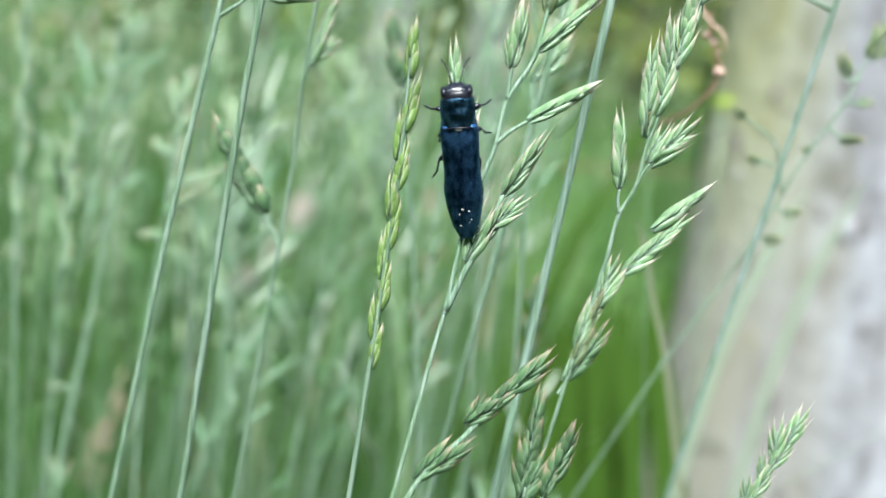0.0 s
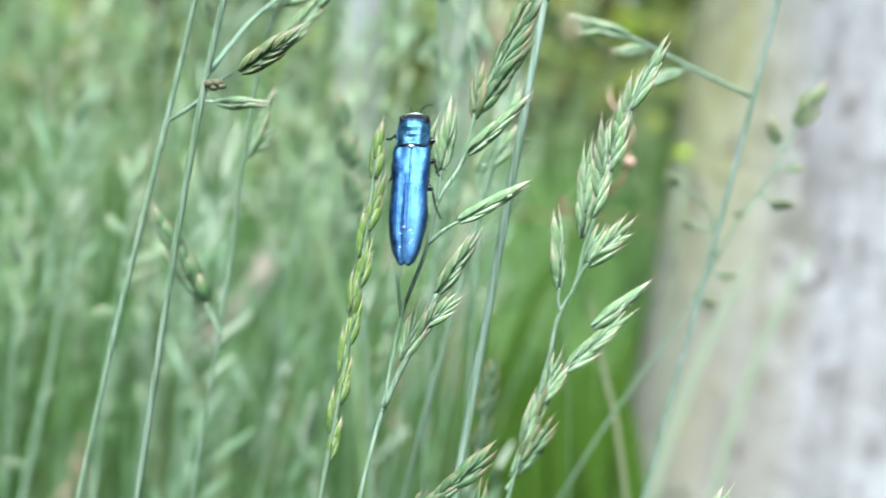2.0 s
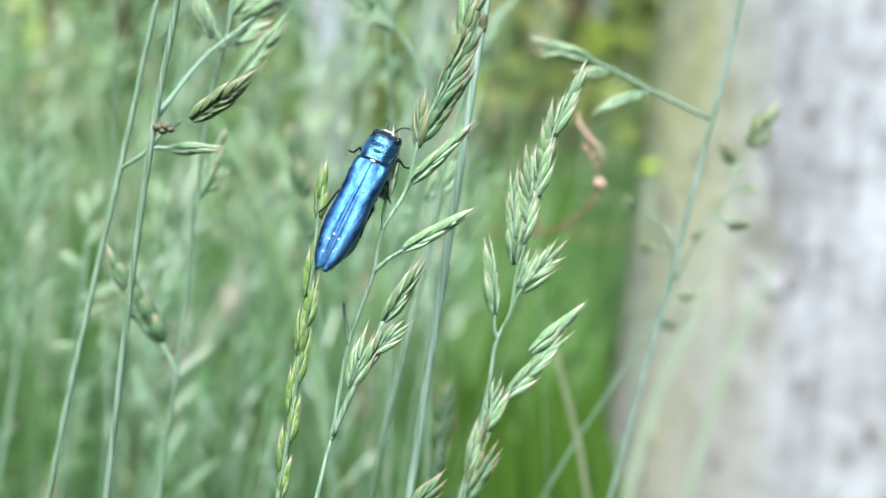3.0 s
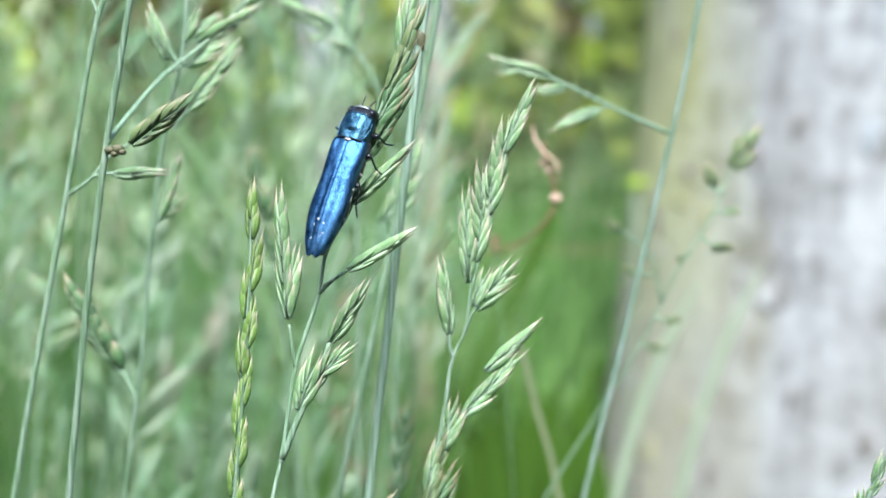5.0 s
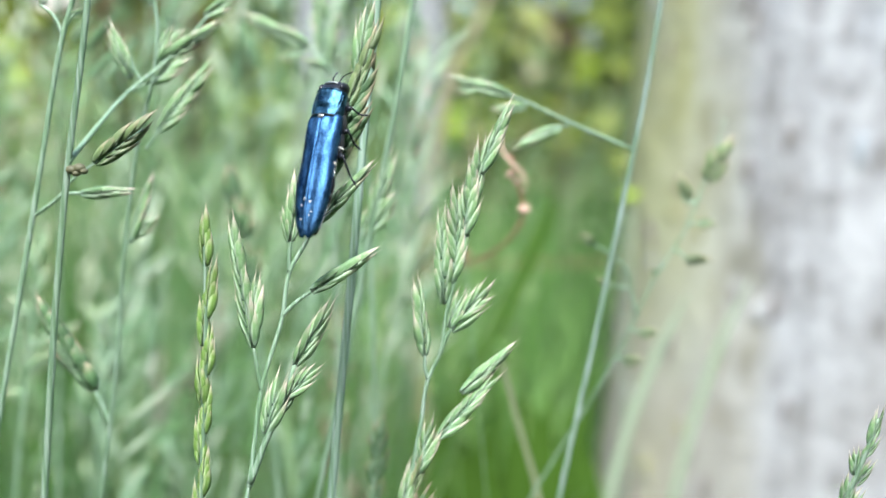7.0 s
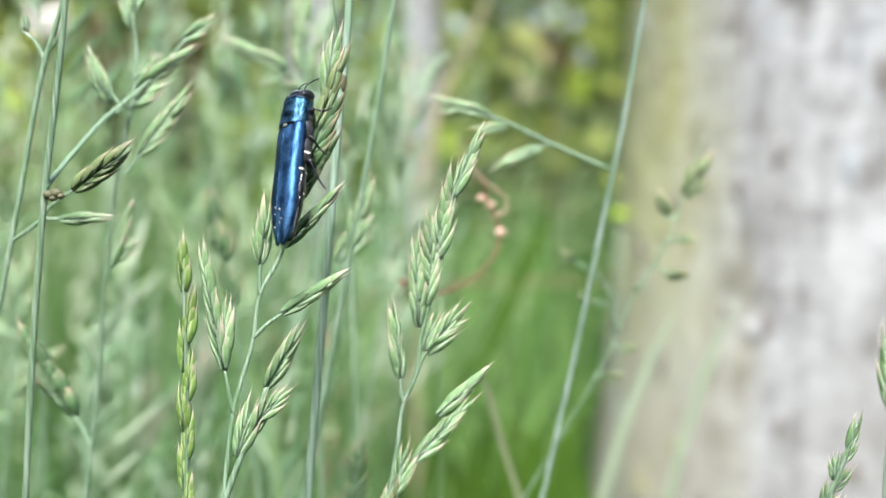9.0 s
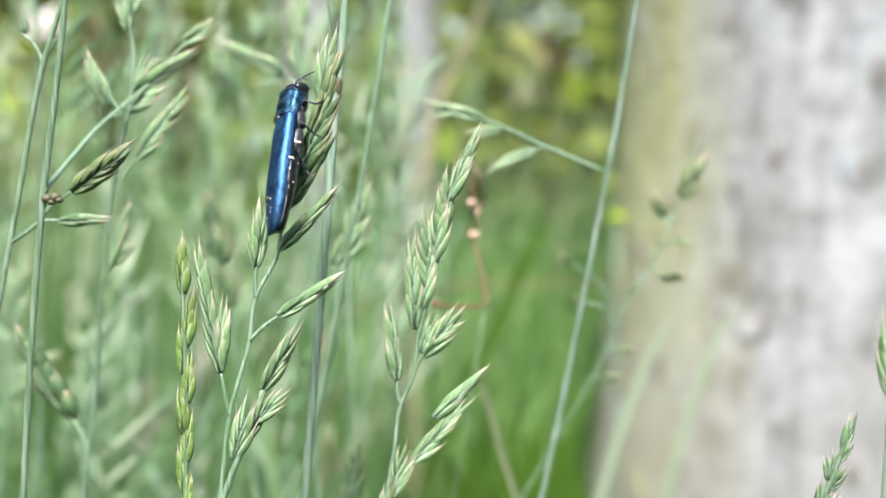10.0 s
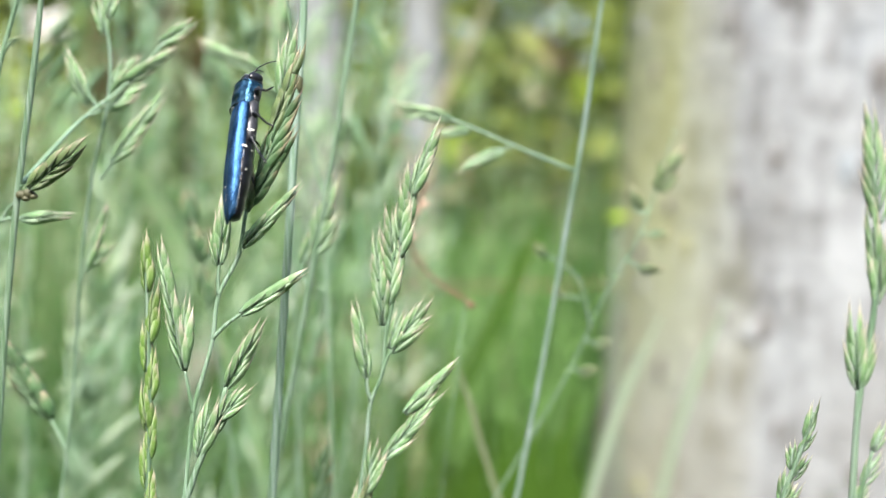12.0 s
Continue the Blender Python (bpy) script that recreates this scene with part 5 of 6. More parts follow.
def lime_leaf():
    at = Vector((64.6, 395.0, 420.8)) * MM
    thing = empty("leafy_shoot", (at.x, at.y, 0), "small shoot with a bright lime leaf by the trunk", "plant")
    bm = tube(bmesh.new(), glide([Vector((0, 0, 0)), Vector((0.004, 0, 0.2)), Vector((0, 0, at.z - 0.004))], 6), 0.0004, 8)
    part("stem", bm, STEM, thing)
    bm = bmesh.new()
    rows = []
    for i in range(9):
        t = i / 8
        w = 1.9 * MM * math.sin(math.pi * (0.06 + 0.92 * t)) ** 0.8
        x = (t - 0.5) * 7.5 * MM
        rows.append([bm.verts.new((x, -0.4 * MM * math.sin(math.pi * t), at.z + s * w + 0.5 * MM * t)) for s in (-1, 0, 1)])
        rows[-1][1].co.y += 0.8 * MM
    for a, b in zip(rows, rows[1:]):
        for k in range(2):
            bm.faces.new((a[k], a[k + 1], b[k + 1], b[k]))
    leaf = part("leaf", bm, LIME, thing, "bright lime green leaf")
    leaf.modifiers.new("thickness", "SOLIDIFY").thickness = 0.0004


lime_leaf()


def leaf_mesh(name, material, long, wide):
    """A folded, pointed leaf along z."""
    bm = bmesh.new()
    rows = []
    for i in range(7):
        t = i / 6
        w = wide * math.sin(math.pi * (0.05 + 0.93 * t)) ** 0.8
        rows.append([bm.verts.new((k * w, 0.35 * w * abs(k) + 0.2 * long * t * t, long * t)) for k in (-1, 0, 1)])
    for a, b in zip(rows, rows[1:]):
        for k in range(2):
            bm.faces.new((a[k], a[k + 1], b[k + 1], b[k]))
    return mesh_of(name, bm, material)


def shoot(name, label, category, top, leaves, size, spread, material, seed):
    """An upright stalk (millimetres) with loose leaves round its top."""
    rng = random.Random(seed)
    at = Vector(top) * MM
    thing = empty(name, (at.x, at.y, 0), label, category)
    line = glide([Vector((0, 0, -0.01)), Vector((0.01, 0, at.z * 0.5)), Vector((0, 0, at.z + spread * 0.6 * MM))], 6)
    part("stem", tube(bmesh.new(), line, [1.6 * MM - 0.08 * MM * k for k in range(len(line))], 8), CULM if material is YELLOWISH else DEADWOOD, thing)
    for data in [leaf_mesh("leaf", material, size * MM, size * 0.33 * MM)]:
        for _ in range(leaves):
            z = at.z + rng.uniform(-1.0, 0.7) * spread * MM
            way = Vector((rng.gauss(0, 1), rng.gauss(0, 1), rng.gauss(0.1, 0.7))).normalized()
            root = Vector((0, 0, z)) + Vector((way.x, way.y, 0)) * spread * rng.uniform(0.0, 0.5) * MM
            m = Matrix.Translation(root) @ way.to_track_quat("Z", "Y").to_matrix().to_4x4() @ Matrix.Scale(rng.uniform(0.7, 1.2), 4)
            part("leaf", data, None, thing, place=m)
    return thing


for k, top in enumerate(((-155, 1000, 442), (-204, 1000, 430), (-397, 1000, 452), (10, 1000, 437), (-165, 1000, 474), (150, 1150, 500))):
    shoot("leafy_shoot", "leafy shoot with bright yellow-green leaves behind the grass", "plant", top, 16, 20, 20, YELLOWISH, 200 + k)
for k, top in enumerate(((-380, 1200, 523), (-446, 1200, 475), (-287, 1200, 518), (130, 1250, 550), (-330, 1250, 560))):
    shoot("dry_bracken", "dry reddish-brown bracken stem behind the grass", "fern", top, 12 if top[0] > 0 else 34, 26, 42, BRACKEN, 300 + k)


def white_flower(top):
    """A flat white umbel on a tall stalk, added in place of a bright sky gap."""
    at = Vector(top) * MM
    thing = empty("white_flower", (at.x, at.y, 0), "white umbel standing in for a bright gap of sky", "flower")
    part("stem", tube(bmesh.new(), glide([Vector((0, 0, -0.01)), Vector((0.02, 0, at.z * 0.6)), Vector((0, 0, at.z))], 6), 0.6 * MM, 8), STEM, thing)
    rng = random.Random(5)
    petal = ball(bmesh.new(), (0, 0, 0), (2.8 * MM, 2.8 * MM, 2.2 * MM), 10, 6)
    data = mesh_of("floret", petal, HAIR)
    for _ in range(26):
        a, r = rng.uniform(0, math.tau), 8.5 * MM * math.sqrt(rng.random())
        head = Vector((math.cos(a) * r, math.sin(a) * r, at.z + rng.uniform(3, 15) * MM))
        ray = part("ray", tube(bmesh.new(), [Vector((0, 0, at.z)), head], 0.25 * MM, 5), STEM, thing)
        part("floret", data, None, ray, place=Matrix.Translation(head))


white_flower((-183, 500, 490))
grass_blade('tan dry grass blade leaning over the meadow', [(29.0, 600.0, 540.0), (13.8, 600.0, 502.0), (-1.4, 600.0, 470.8), (-7.3, 600.0, 442.6), (-12.0, 600.0, 400.0)], 5.0, STRAW)


# ---- the beetle ----
def elytron_half(t):
    """Half width and height of the back, at t from the shoulders to the tip."""
    w = 1.50 * (1 - 0.06 * math.exp(-((t - 0.36) / 0.15) ** 2) + 0.02 * math.exp(-((t - 0.64) / 0.14) ** 2))
    if t < 0.06:
        w *= 0.93 + 1.2 * t
    if t > 0.55:
        k = (t - 0.55) / 0.45
        w *= 1 - 0.50 * k ** 1.7
    h = 0.74 * (1 - 0.22 * max(0, (0.10 - t) / 0.10) ** 2) * (1 - 0.55 * max(0, (t - 0.6) / 0.4) ** 1.8)
    return w, h


def back_point(t, u, side):
    """A point of the flat-topped back: t along it, u from the suture to the rim."""
    w, h = elytron_half(t)
    a = u * math.pi * 0.55
    share = math.sin(min(a, math.pi / 2)) ** 0.80
    x = -0.03 + (w + 0.03) * share * (1.0 if a < math.pi / 2 else 0.985)
    z = 0.28 + h * math.cos(a) ** 0.74 if math.cos(a) > 0 else 0.28 + h * math.cos(a) * 2.4
    late = min(1.0, max(0.0, (t - 0.18) / 0.3))
    z -= 0.13 * math.exp(-((share - 0.52) / 0.20) ** 2) * math.exp(-((t - 0.07) / 0.07) ** 2)      # pit at the shoulder
    z -= 0.05 * math.exp(-((share - 0.30) / 0.13) ** 2) * late                                      # groove beside the suture
    z += 0.04 * math.exp(-((share - 0.10) / 0.10) ** 2) * late                                      # raised suture edge
    z -= 0.05 * math.exp(-(share / 0.035) ** 2)
    z += 0.012 * noise.noise(Vector((side * x * 2.2, t * 16, 4.0))) + 0.004 * noise.noise(Vector((side * x * 6, t * 44, 9.0)))
    y = 2.75 - 8.95 * t
    y += 0.55 * max(0.0, (t - 0.86) / 0.14) ** 1.5 * ((share - 0.42) / 0.58) ** 2                   # each tip is rounded
    return Vector((side * x, y, z)) * MM


def sag(y):
    """How far the arched back falls at y, most towards the head."""
    return 2.5 * y * y + 22.0 * max(0.0, y - 2.0 * MM) ** 2


def hair_spot(parent, at, up, wide, long, thick, turn=0.0):
    """A ragged tuft of white hairs on the cuticle."""
    bm = ball(bmesh.new(), (0, 0, 0), (wide * MM, long * MM, thick * MM), 14, 8)
    for v in bm.verts:
        v.co.xy *= 1 + 0.8 * noise.noise(v.co.normalized() * 2.5 + at * 4000)
    place = up.to_track_quat("Z", "Y").to_matrix().to_4x4()
    place.translation = at
    part("hair_spot", bm, HAIR, parent, "white hair spot", place @ Matrix.Rotation(turn, 4, "Z"))


def beetle():
    thing = empty("jewel_beetle", (0, 0, 0), "slender metallic blue jewel beetle with white spots on grass", "beetle")
    across = [0, 0.006, 0.014, 0.03, 0.055] + [k / 14 for k in range(1, 15)]
    last = len(across) - 1
    for side in (-1, 1):
        bm = bmesh.new()
        grid = [[bm.verts.new(back_point(i / 56, u, side)) for u in across] for i in range(57)]
        for i in range(56):
            for k in range(last):
                q = (grid[i][k], grid[i][k + 1], grid[i + 1][k + 1], grid[i + 1][k])
                bm.faces.new(q if side < 0 else q[::-1])
        rng = random.Random(7 + side)
        tip = [bm.verts.new(v.co + Vector((0, -0.05 * rng.random(), -0.16)) * MM) for v in grid[56]]
        for k in range(last):
            q = (grid[56][k], grid[56][k + 1], tip[k + 1], tip[k])
            bm.faces.new(q if side < 0 else q[::-1])
        wing = part("elytron", bm, ELYTRON, thing)
        solid = wing.modifiers.new("thickness", "SOLIDIFY")
        solid.thickness, solid.offset = 0.08 * MM, -1
        for t, u, r in ((0.715 + 0.01 * side, 0.075 + 0.03 * side, 0.065), (0.78 + 0.025 * side, 0.17 + 0.03 * side, 0.045), (0.845 - 0.015 * side, 0.15 - 0.03 * side, 0.04)):
            at = back_point(t, u, side)
            up = (back_point(t, u + 0.03, side) - back_point(t, u - 0.03, side)).cross(back_point(t + 0.02, u, side) - back_point(t - 0.02, u, side)).normalized()
            hair_spot(wing, at, up if up.z > 0 else -up, r, r * 1.25, 0.03)
        rim = [back_point(0.42 + 0.54 * i / 30, 0.985, side) for i in range(31)]
        part("rim", tube(bmesh.new(), rim, 0.024 * MM, 6), SILVER, wing, "thin pale outer edge of the wing case")
    # pronotum: almost as broad as the wing cases, wrinkled, with two shallow pits
    bm = bmesh.new()
    rings = []
    for i in range(23):
        t = i / 22
        w = 1.23 + 0.12 * math.sin(math.pi * (0.1 + 0.8 * t)) - 0.05 * t - 0.10 * (t > 0.96) - 0.08 * (t < 0.03)
        h = 0.90 - 0.10 * abs(t - 0.5) - 0.08 * (t < 0.03)
        y = 4.72 - 2.05 * t
        ring = []
        for k in range(32):
            a = math.tau * k / 32
            c, d = math.cos(a), math.sin(a)
            x = math.copysign(abs(c) ** 0.8, c) * w
            z = (abs(d) ** 0.7) * h if d > 0 else d * 0.95
            if d > 0:
                z -= 0.11 * math.exp(-((t - 0.74) / 0.12) ** 2 - (x / 0.5) ** 2) + 0.08 * math.exp(-((t - 0.30) / 0.12) ** 2 - (x / 0.45) ** 2)
                z -= 0.12 * math.exp(-((abs(x) - 0.98) / 0.16) ** 2)
                z += 0.022 * noise.noise(Vector((x * 2.5, y * 8, 2.0)))
            ring.append(bm.verts.new(Vector((x, y - 0.16 * c * c + 0.06 * math.exp(-(x / 0.3) ** 2) * (t > 0.9) * -1, 0.18 + z)) * MM))
        rings.append(ring)
    for a, b in zip(rings, rings[1:]):
        for k in range(32):
            bm.faces.new((a[k], b[k], b[(k + 1) % 32], a[(k + 1) % 32]))
    bm.faces.new(rings[0])
    bm.faces.new(rings[-1][::-1])
    shield = part("pronotum", bm, PRONOTUM, thing)
    for y, w, h, look_of, name in ((4.70, 1.22, 0.84, PRONOTUM, "pale blue front rim"), (2.70, 1.24, 0.86, BLACK, "dark joint behind the pronotum")):
        hoop = []
        for k in range(-2, 27):
            a = math.pi * k / 24
            c, d = math.cos(a), math.sin(a)
            hoop.append(Vector((math.copysign(abs(c) ** 0.8, c) * w, y - 0.16 * c * c, 0.18 + (abs(d) ** 0.7 * h if d > 0 else d * h))) * MM)
        part("rim", tube(bmesh.new(), hoop, 0.05 * MM, 8), look_of, shield, name)
    for side in (-1, 1):
        keel = glide([Vector((side * x, y, z)) * MM for x, y, z in ((1.20, 4.5, 0.42), (1.30, 3.9, 0.50), (1.22, 3.2, 0.62), (1.12, 2.85, 0.72))], 6)
        part("keel", tube(bmesh.new(), keel, 0.05 * MM, 8), PRONOTUM, shield)
    # head: short, broad and black; a silver strip paints the sky's glint on it
    bm = bmesh.new()
    rings = []
    for i in range(15):
        t = i / 14
        g = math.cos(t * math.pi * 0.5) ** 0.55 if t < 1 else 0.02
        ring = []
        for k in range(28):
            a = math.tau * k / 28
            c, d = math.cos(a), math.sin(a)
            x = math.copysign(abs(c) ** 0.75, c) * 1.17 * g
            z = math.copysign(abs(d) ** 0.8, d) * 0.84 * g
            ring.append(bm.verts.new(Vector((x, 4.60 + 1.05 * t - 0.10 * math.exp(-(x / 0.22) ** 2) * t, 0.12 + z)) * MM))
        rings.append(ring)
    for a, b in zip(rings, rings[1:]):
        for k in range(28):
            bm.faces.new((a[k], a[(k + 1) % 28], b[(k + 1) % 28], b[k]))
    bm.faces.new(rings[0][::-1])
    bm.faces.new(rings[-1])
    head = part("head", bm, BLACK, thing, "glossy black head")
    brow = tube(bmesh.new(), glide([Vector(p) * MM for p in ((-0.66, 5.22, 0.68), (-0.35, 5.28, 0.76), (0, 5.29, 0.77), (0.35, 5.28, 0.76), (0.66, 5.22, 0.68))], 6), [(0.02 + 0.065 * math.sin(math.pi * i / 24) ** 0.6) * MM for i in range(25)], 10)
    part("brow", brow, SILVER, head, "painted silvery sky glint on the head")
    for side in (-1, 1):
        bm = ball(bmesh.new(), Vector((side * 0.96, 5.0, 0.16)) * MM, (0.30 * MM, 0.40 * MM, 0.58 * MM), 16, 12)
        part("eye", bm, BLACK, head, "dark bronze compound eye")
        feeler = glide([Vector(p) * MM for p in ((side * 0.30, 5.5, 0.2), (side * 0.42, 5.95, 0.15), (side * 0.60, 6.4, -0.15), (side * 0.85, 6.75, -0.55), (side * 1.15, 6.9, -0.95))], 6)
        n = len(feeler) - 1
        bm = tube(bmesh.new(), feeler, [(0.055 - 0.02 * i / n + 0.022 * (i % 3 == 1)) * MM for i in range(n + 1)], 8)
        part("antenna", bm, BLACK, head)
    # belly, a little broader than the wing cases behind the middle
    bm = bmesh.new()
    rings = []
    for i in range(31):
        t = i / 30
        w = elytron_half(t)[0] * (0.95 + 0.10 * math.exp(-((t - 0.68) / 0.22) ** 2))
        deep = 0.98 * (1 - 0.55 * max(0, (t - 0.5) / 0.5) ** 1.6)
        seam = 0.06 * (1 if i % 5 == 0 else 0)
        rings.append([bm.verts.new(Vector((math.cos(a) * (w - seam), 2.8 - 8.65 * t, 0.10 + math.sin(a) * (1.05 * deep - seam if math.sin(a) < 0 else 0.42 * (1 - 0.5 * t)))) * MM) for a in (math.tau * k / 24 for k in range(24))])
    for a, b in zip(rings, rings[1:]):
        for k in range(24):
            bm.faces.new((a[k], b[k], b[(k + 1) % 24], a[(k + 1) % 24]))
    bm.faces.new(rings[0])
    bm.faces.new(rings[-1][::-1])
    belly = part("abdomen", bm, BELLY, thing, "bronze-black underside")
    for side in (-1, 1):
        for y, z, wide, long in ((-0.75, 0.04, 0.12, 0.22), (-0.9, -0.55, 0.06, 0.09), (-2.55, -0.25, 0.06, 0.08)):
            t = (2.75 - y) / 8.95
            w = elytron_half(t)[0] * (0.95 + 0.10 * math.exp(-((t - 0.68) / 0.22) ** 2))
            drop = min(0.95, max(0.0, (0.10 - z) / 1.0))
            hair_spot(belly, Vector((side * w * math.sqrt(1 - drop * drop) * 0.99, y, z)) * MM, Vector((side, 0, -drop)).normalized(), wide, long, 0.05)
    for side in (-1, 1):
        for y, x, z, long, deep in ((3.55, 1.0, -0.34, 0.80, 0.42), (2.25, 1.12, -0.30, 0.85, 0.46), (0.85, 1.16, -0.34, 1.05, 0.44)):
            bm = ball(bmesh.new(), Vector((side * x, y, z)) * MM, (0.30 * MM, long * MM, deep * MM), 18, 12)
            for v in bm.verts:
                v.co += v.co.normalized() * 0.06 * MM * noise.noise(v.co * 2600)
            plate = part("side_plate", bm, GREY_HAIR, thing, "grey-haired plate at the side of the breast")
            if y > 1.0:
                continue
            hair_spot(plate, Vector((side * (x + 0.27), y - 0.3 * long, z + 0.06)) * MM, Vector((side, 0, 0.2)).normalized(), 0.07, 0.24 * long, 0.03)
    bm = ball(bmesh.new(), Vector((0, 2.56, 0.98)) * MM, (0.30 * MM, 0.15 * MM, 0.09 * MM), 12, 6)
    part("scutellum", bm, SILVER, thing, "shiny pale scutellum")
    legs = []
    for side in (-1, 1):
        for hip, knee, ankle, toe in (((0.7, 3.5, -0.60), (1.55, 3.75, -0.35), (1.95, 3.55, -1.05), (2.45, 3.75, -1.45)),
                                      ((0.7, 1.9, -0.62), (1.55, 1.85, -0.38), (1.65, 1.2, -1.25), (2.0, 0.9, -1.75)),
                                      ((0.7, 0.3, -0.62), (1.50, -0.35, -0.40), (1.55, -1.5, -1.05), (1.85, -2.3, -1.5))):
            hip, knee, ankle, toe = (Vector((side * p[0], p[1], p[2])) for p in (hip, knee, ankle, toe))
            bm = tube(bmesh.new(), glide([p * MM for p in (hip - hip, (knee - hip) * 0.5, knee - hip)], 4), [r * MM for r in (0.14, 0.2, 0.24, 0.26, 0.26, 0.25, 0.22, 0.18, 0.12)], 10)
            leg = part("leg", bm, BLACK, thing, "black jointed leg", Matrix.Translation(hip * MM))
            bm = tube(bmesh.new(), glide([p * MM for p in (knee - hip, (knee + ankle) * 0.5 - hip, ankle - hip)], 4), 0.08 * MM, 8)
            part("shin", bm, BLACK, leg)
            bm = tube(bmesh.new(), glide([p * MM for p in (ankle - hip, (ankle + toe) * 0.5 - hip, toe - hip)], 4), [0.06 * MM, 0.09 * MM, 0.06 * MM, 0.09 * MM, 0.06 * MM, 0.09 * MM, 0.06 * MM, 0.05 * MM, 0.03 * MM], 8)
            part("foot", bm, BLACK, leg)
            legs.append(leg)
    # the whole body is gently arched from head to tail
    for ob in thing.children_recursive:
        if ob in legs or ob.parent in legs:
            continue
        if ob.name.startswith("hair_spot") and ob.location.length > 0:
            ob.location.z -= sag(ob.location.y)
            ob.location.x *= 0.92
            continue
        for v in ob.data.vertices:
            v.co.z -= sag(v.co.y)
            v.co.x *= 0.92
    return thing, legs


jewel_beetle, beetle_legs = beetle()


# ---- what moves ----
def sway(thing, x, z, rows):
    """A stalk that the wind moves: its point at x, z (millimetres) goes by dx, dz, and the stalk tilts about it by so many degrees."""
    root = thing.location.copy()
    arm = root - Vector((x * MM, root.y, z * MM))
    path = []
    for t, dx, dz, tilt in rows:
        turn = Euler((0, radians(tilt), 0)).to_matrix()
        place = Vector((x * MM, root.y, z * MM)) + turn @ arm + Vector((dx, 0, dz)) * MM
        path.append((t, pose(*place, 0, tilt, 0)))
    walk(thing, path)


def spin(thing, x, z, rows, turns):
    """As sway, and the thing turns round its own stem as well."""
    root = thing.location.copy()
    pivot = Vector((x * MM, root.y, z * MM))
    path = []
    for (t, dx, dz, tilt), turn in zip(rows, turns):
        m = pose(0, 0, 0, 0, tilt, turn)
        m.translation = pivot + m.to_3x3() @ (root - pivot) + Vector((dx, 0, dz)) * MM
        path.append((t, m))
    walk(thing, path)


def crawl(x, y, z, lean, tilt, roll):
    """The beetle's pose: head up, back towards the viewer, then leaning, tilted back and rolled."""
    return pose(x * MM, y * MM, z * MM) @ pose(0, 0, 0, 0, lean, 0) @ pose(0, 0, 0, -tilt, 0, 0) @ pose(0, 0, 0, 90, 0, 0) @ pose(0, 0, 0, 0, -roll, 0)


